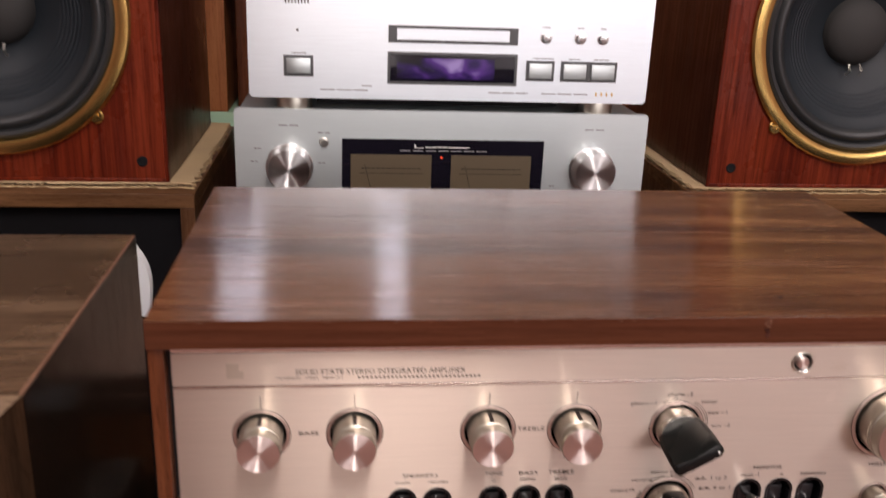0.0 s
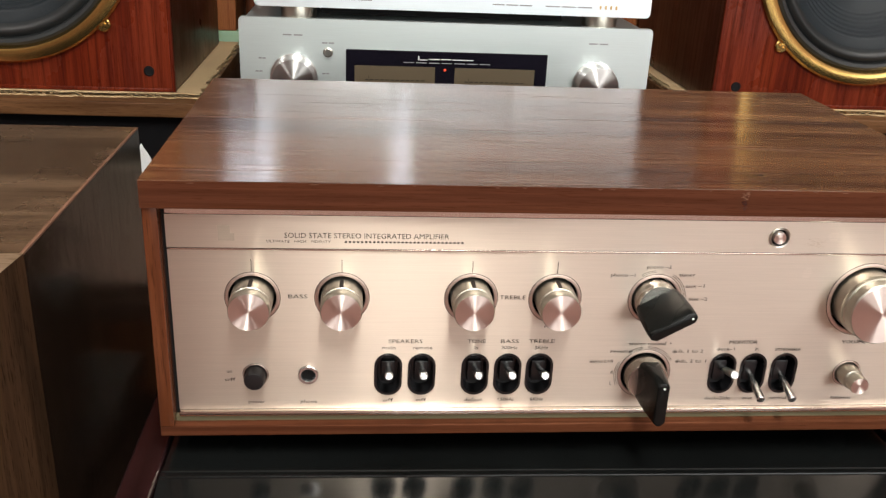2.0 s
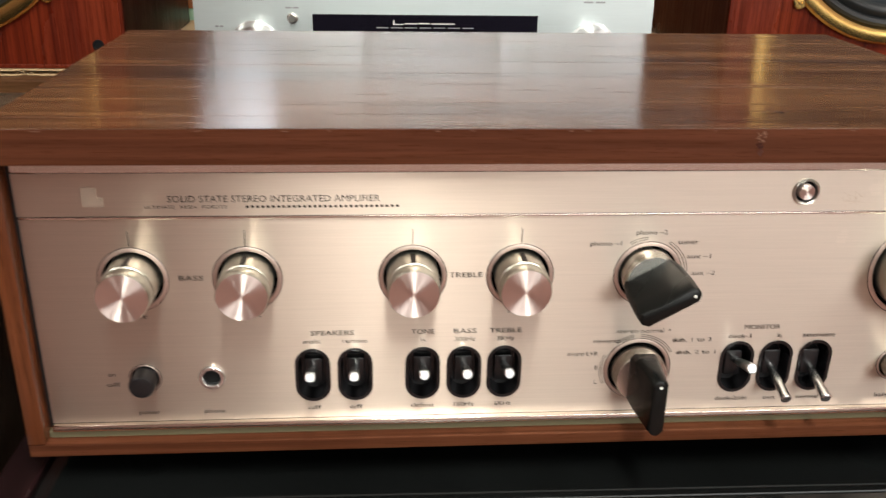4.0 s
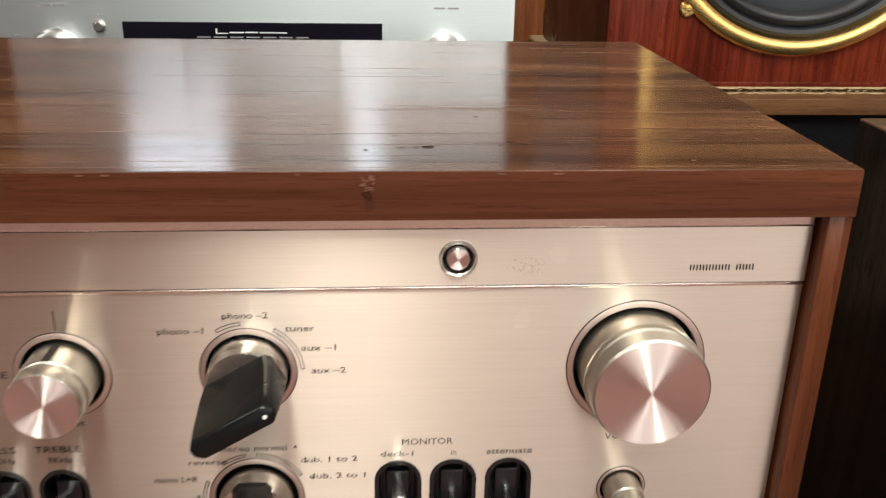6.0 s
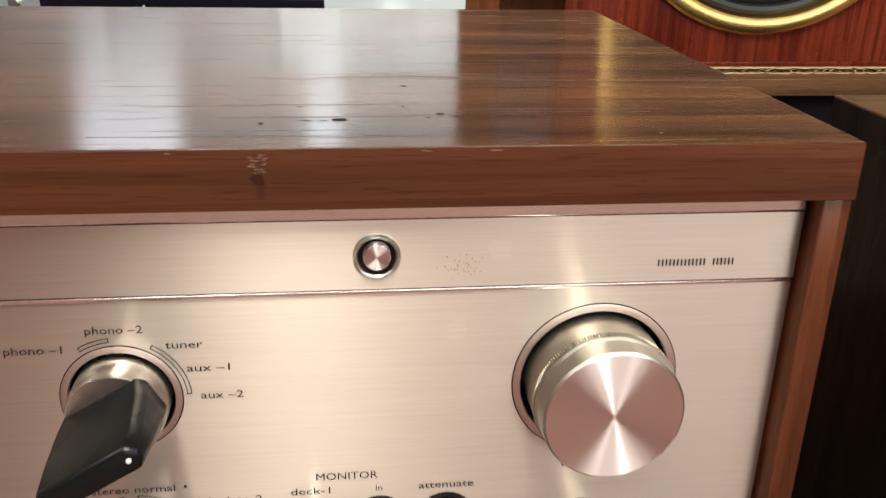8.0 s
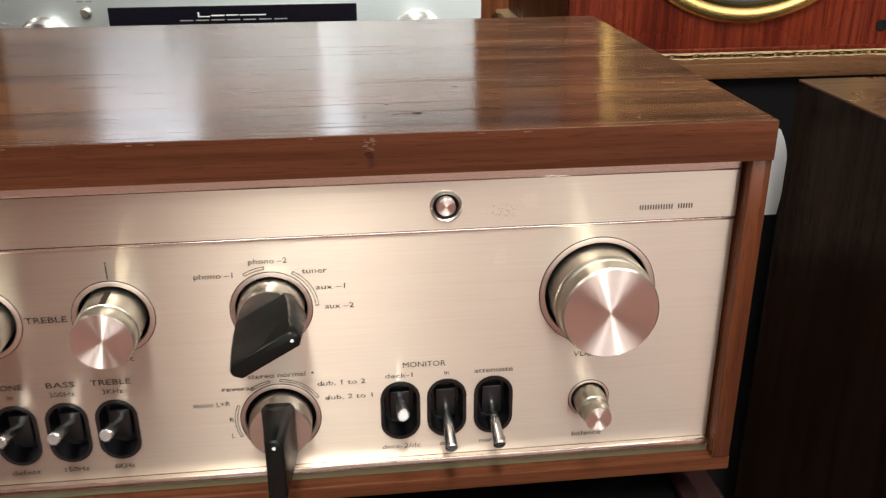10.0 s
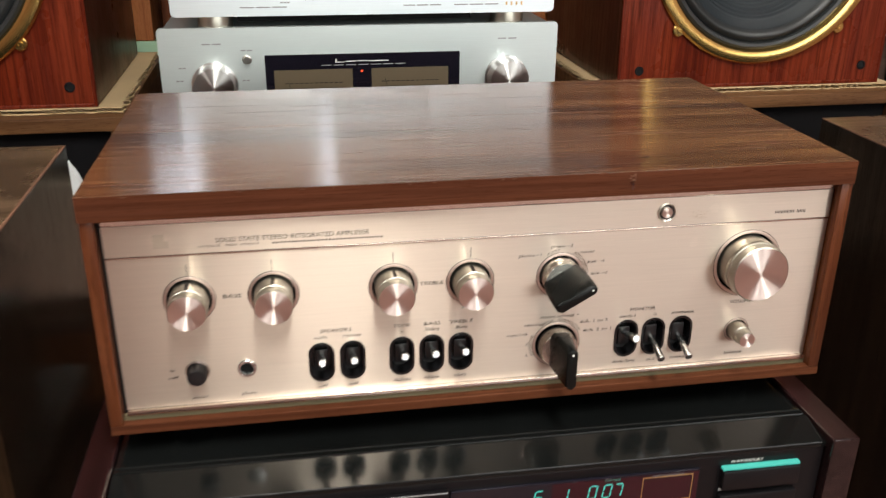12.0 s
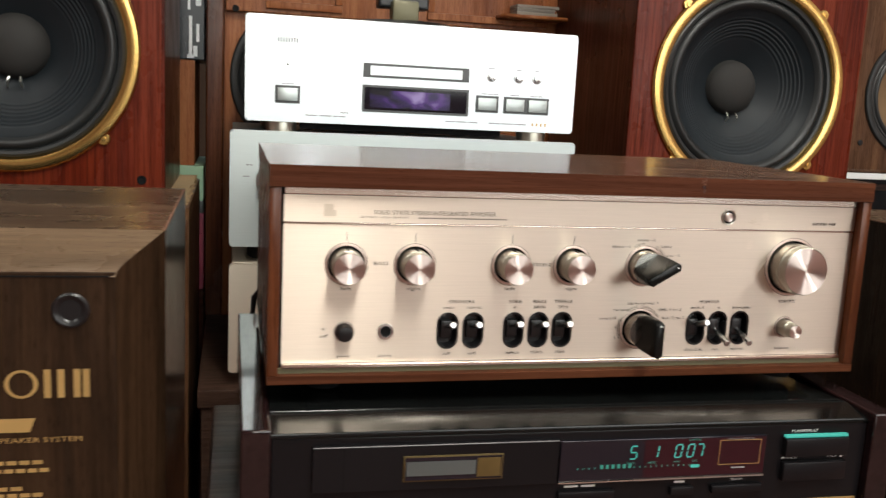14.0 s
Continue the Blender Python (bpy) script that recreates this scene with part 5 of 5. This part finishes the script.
for a, b in ((-0.205, -0.075), (0.075, 0.300)):
    fr = bmesh.new()
    for q in ((a, b, 1.136, 1.149), (a, b, 1.228, 1.241), (a, a + 0.013, 1.149, 1.228), (b - 0.013, b, 1.149, 1.228)):
        box(fr, q[0], q[1], 0.977, 0.9845, q[2], q[3], bevel=0.002)
    part("panel_frame", fr, M_CHERRY, bk, "raised moulding")
# post is cherry like the body; the darker wood colour holds its shade
part("edge_post", boxm(-0.303, -0.2735, 0.990, 1.0115, 0.0, 1.25, bevel=0.003), M_CASE_SIDE, bk, "cherry corner post, shade put into its red-brown colour")
part("screw", lathe([(0.006, 0.0005), (0.006, -0.002), (0, -0.002)], -0.255, 0.984, 1.1325, 14), M_MATTE, bk)
for i, w in enumerate((0.075, 0.070, 0.078)):
    mg = tagged(part("magazine", boxm(0.225, 0.225 + w, 0.930, 0.9745, 1.152 + i * 0.006, 1.1575 + i * 0.006, bevel=0.0006), M_PAPER), "printed magazine lying in a small stack", "magazine", "stack of magazines")
sh = tagged(part("ledge", boxm(0.20, 0.335, 0.926, 0.9765, 1.146, 1.1518), M_CHERRY), "narrow cherry wood ledge", "shelf")

# ------------------------------------------------------------------ cartons stacked in the gap beside the cherry cabinet
M_ROSE = plain("magenta_card", (0.30, 0.05, 0.09), 0.6, 0.0, 200, 0.2, 0.1)
M_MINT = plain("mint_card", (0.34, 0.52, 0.36), 0.6, 0.0, 200, 0.12, 0.1)
M_NIGHT = plain("night_blue_print", (0.010, 0.016, 0.022), 0.3, 0.0, 200, 0.4, 0.1)
for name, x1, z0, z1, mat, label in (("carton", -0.3055, 0.0, 0.640, M_RUST, "dark red cardboard carton on the floor"), ("carton", -0.3055, 0.6405, 0.7415, M_ROSE, "magenta cardboard carton in a stack"),
                                     ("carton", -0.3055, 0.742, 0.778, M_ROSE, "flat magenta cardboard carton in a stack"), ("carton", -0.3055, 0.7785, 0.800, M_LABEL, "flat grey cardboard carton in a stack"),
                                     ("carton", -0.3065, 0.8005, 0.862, M_MINT, "pale green cardboard carton in a stack"), ("wooden_crate", -0.3220, 0.8625, 1.044, M_CHERRY, "orange-brown wooden crate on the cartons"),
                                     ("printed_carton", -0.3060, 1.0445, 1.30, M_NIGHT, "dark blue carton with white print")):
    ct = tagged(part(name, boxm(-0.372, x1, 1.016, 1.25, z0, z1, bevel=0.0015), mat), label, "box", "stack of cartons")
    if name == "printed_carton":
        for a, b, c, d in ((-0.332, -0.327, 1.052, 1.118), (-0.325, -0.318, 1.050, 1.068), (-0.335, -0.324, 1.047, 1.053), (-0.320, -0.315, 1.075, 1.105), (-0.334, -0.330, 1.128, 1.150), (-0.321, -0.312, 1.135, 1.175)):
            part("print_mark", boxm(a, b, 1.0152, 1.0158, c, d), M_WHITE, ct, "white printed mark")

# ------------------------------------------------------------------ small loudspeaker and its support at the far right
ps = thing("dark_pedestal", (0.90, 0.85, 0), "dark speaker cabinet with cloth front under a white-edged board", "loudspeaker")
part("body", boxm(0.742, 1.08, 0.705, 1.02, 0.0, 0.894, bevel=0.002), M_RACK, ps)
part("grille", boxm(0.762, 1.06, 0.698, 0.7045, 0.03, 0.882, bevel=0.001), M_GRILLE, ps)
bd = thing("white_board", (0.90, 0.85, 0.894), "thin white-edged board between two loudspeakers", "board")
part("board", boxm(0.738, 1.09, 0.690, 1.03, 0.8942, 0.9120, bevel=0.001), M_MATTE, bd)
part("edge_band", boxm(0.737, 1.091, 0.686, 0.6898, 0.9020, 0.9120, bevel=0.0006), M_WHITE, bd, "white edge band")
sp = thing("bookshelf_speaker", (0.90, 0.85, 0.912), "brown bookshelf loudspeaker with black rubber woofer", "loudspeaker")
cabinet(sp, 0.745, 1.045, 0.705, 0.99, 0.9122, 1.40, 0.874, 1.045, 0.102, M_TEAK_V, M_WALNUT_SHADE)
woofer(sp, 0.874, 1.045, 0.705, "woofer", 0.104, M_RUBBER, (), 0.036, False, M_TAN)
part("screw", lathe([(0.0045, 0.0005), (0.0045, -0.002), (0, -0.0024)], 0.772, 0.705, 0.962, 14), M_BLACK, sp)

# ------------------------------------------------------------------ white slivers on added dark posts, placed to fit the camera's view
for x0, x1, yy, zb, zt in ((-0.331, -0.3185, 0.37, 0.790, 0.853), (0.392, 0.420, 0.335, 0.775, 0.846)):
    ws = thing("sliver_post", ((x0 + x1) / 2, yy, 0), "unidentified white sliver on an added dark post", "packing", "packing posts")
    part("post", boxm(x0, x1 + 0.002, yy, yy + 0.012, 0.0, zb, bevel=0.001), M_MATTE, ws)
    n = 12
    pts = [(x0, zb)] + [(x1 + 0.004 * math.sin(i / n * 2.2) - 0.010 * (i / n) ** 4, zb + (zt - zb) * i / n) for i in range(n + 1)] + [(x0 + 0.004, zt + 0.004)]
    part("foam_top", outline_slab(pts[::-1], yy, yy + 0.012), M_WHITE, ws, "white sliver shaped to fit the view")

# added cord beside the disc player, for a dark loop reflected in its cheek
cord = thing("loop_cord", (-0.262, 0.30, 0.0), "black cord added behind the amplifier for a dark loop reflected in the cheek", "cord")
part("cable", tube([(-0.205, 0.278, 0.812), (-0.222, 0.295, 0.806), (-0.2345, 0.305, 0.788), (-0.2365, 0.308, 0.760), (-0.233, 0.312, 0.72), (-0.236, 0.34, 0.60), (-0.250, 0.36, 0.20), (-0.262, 0.40, 0.004)], 0.0032), M_BLACK, cord)
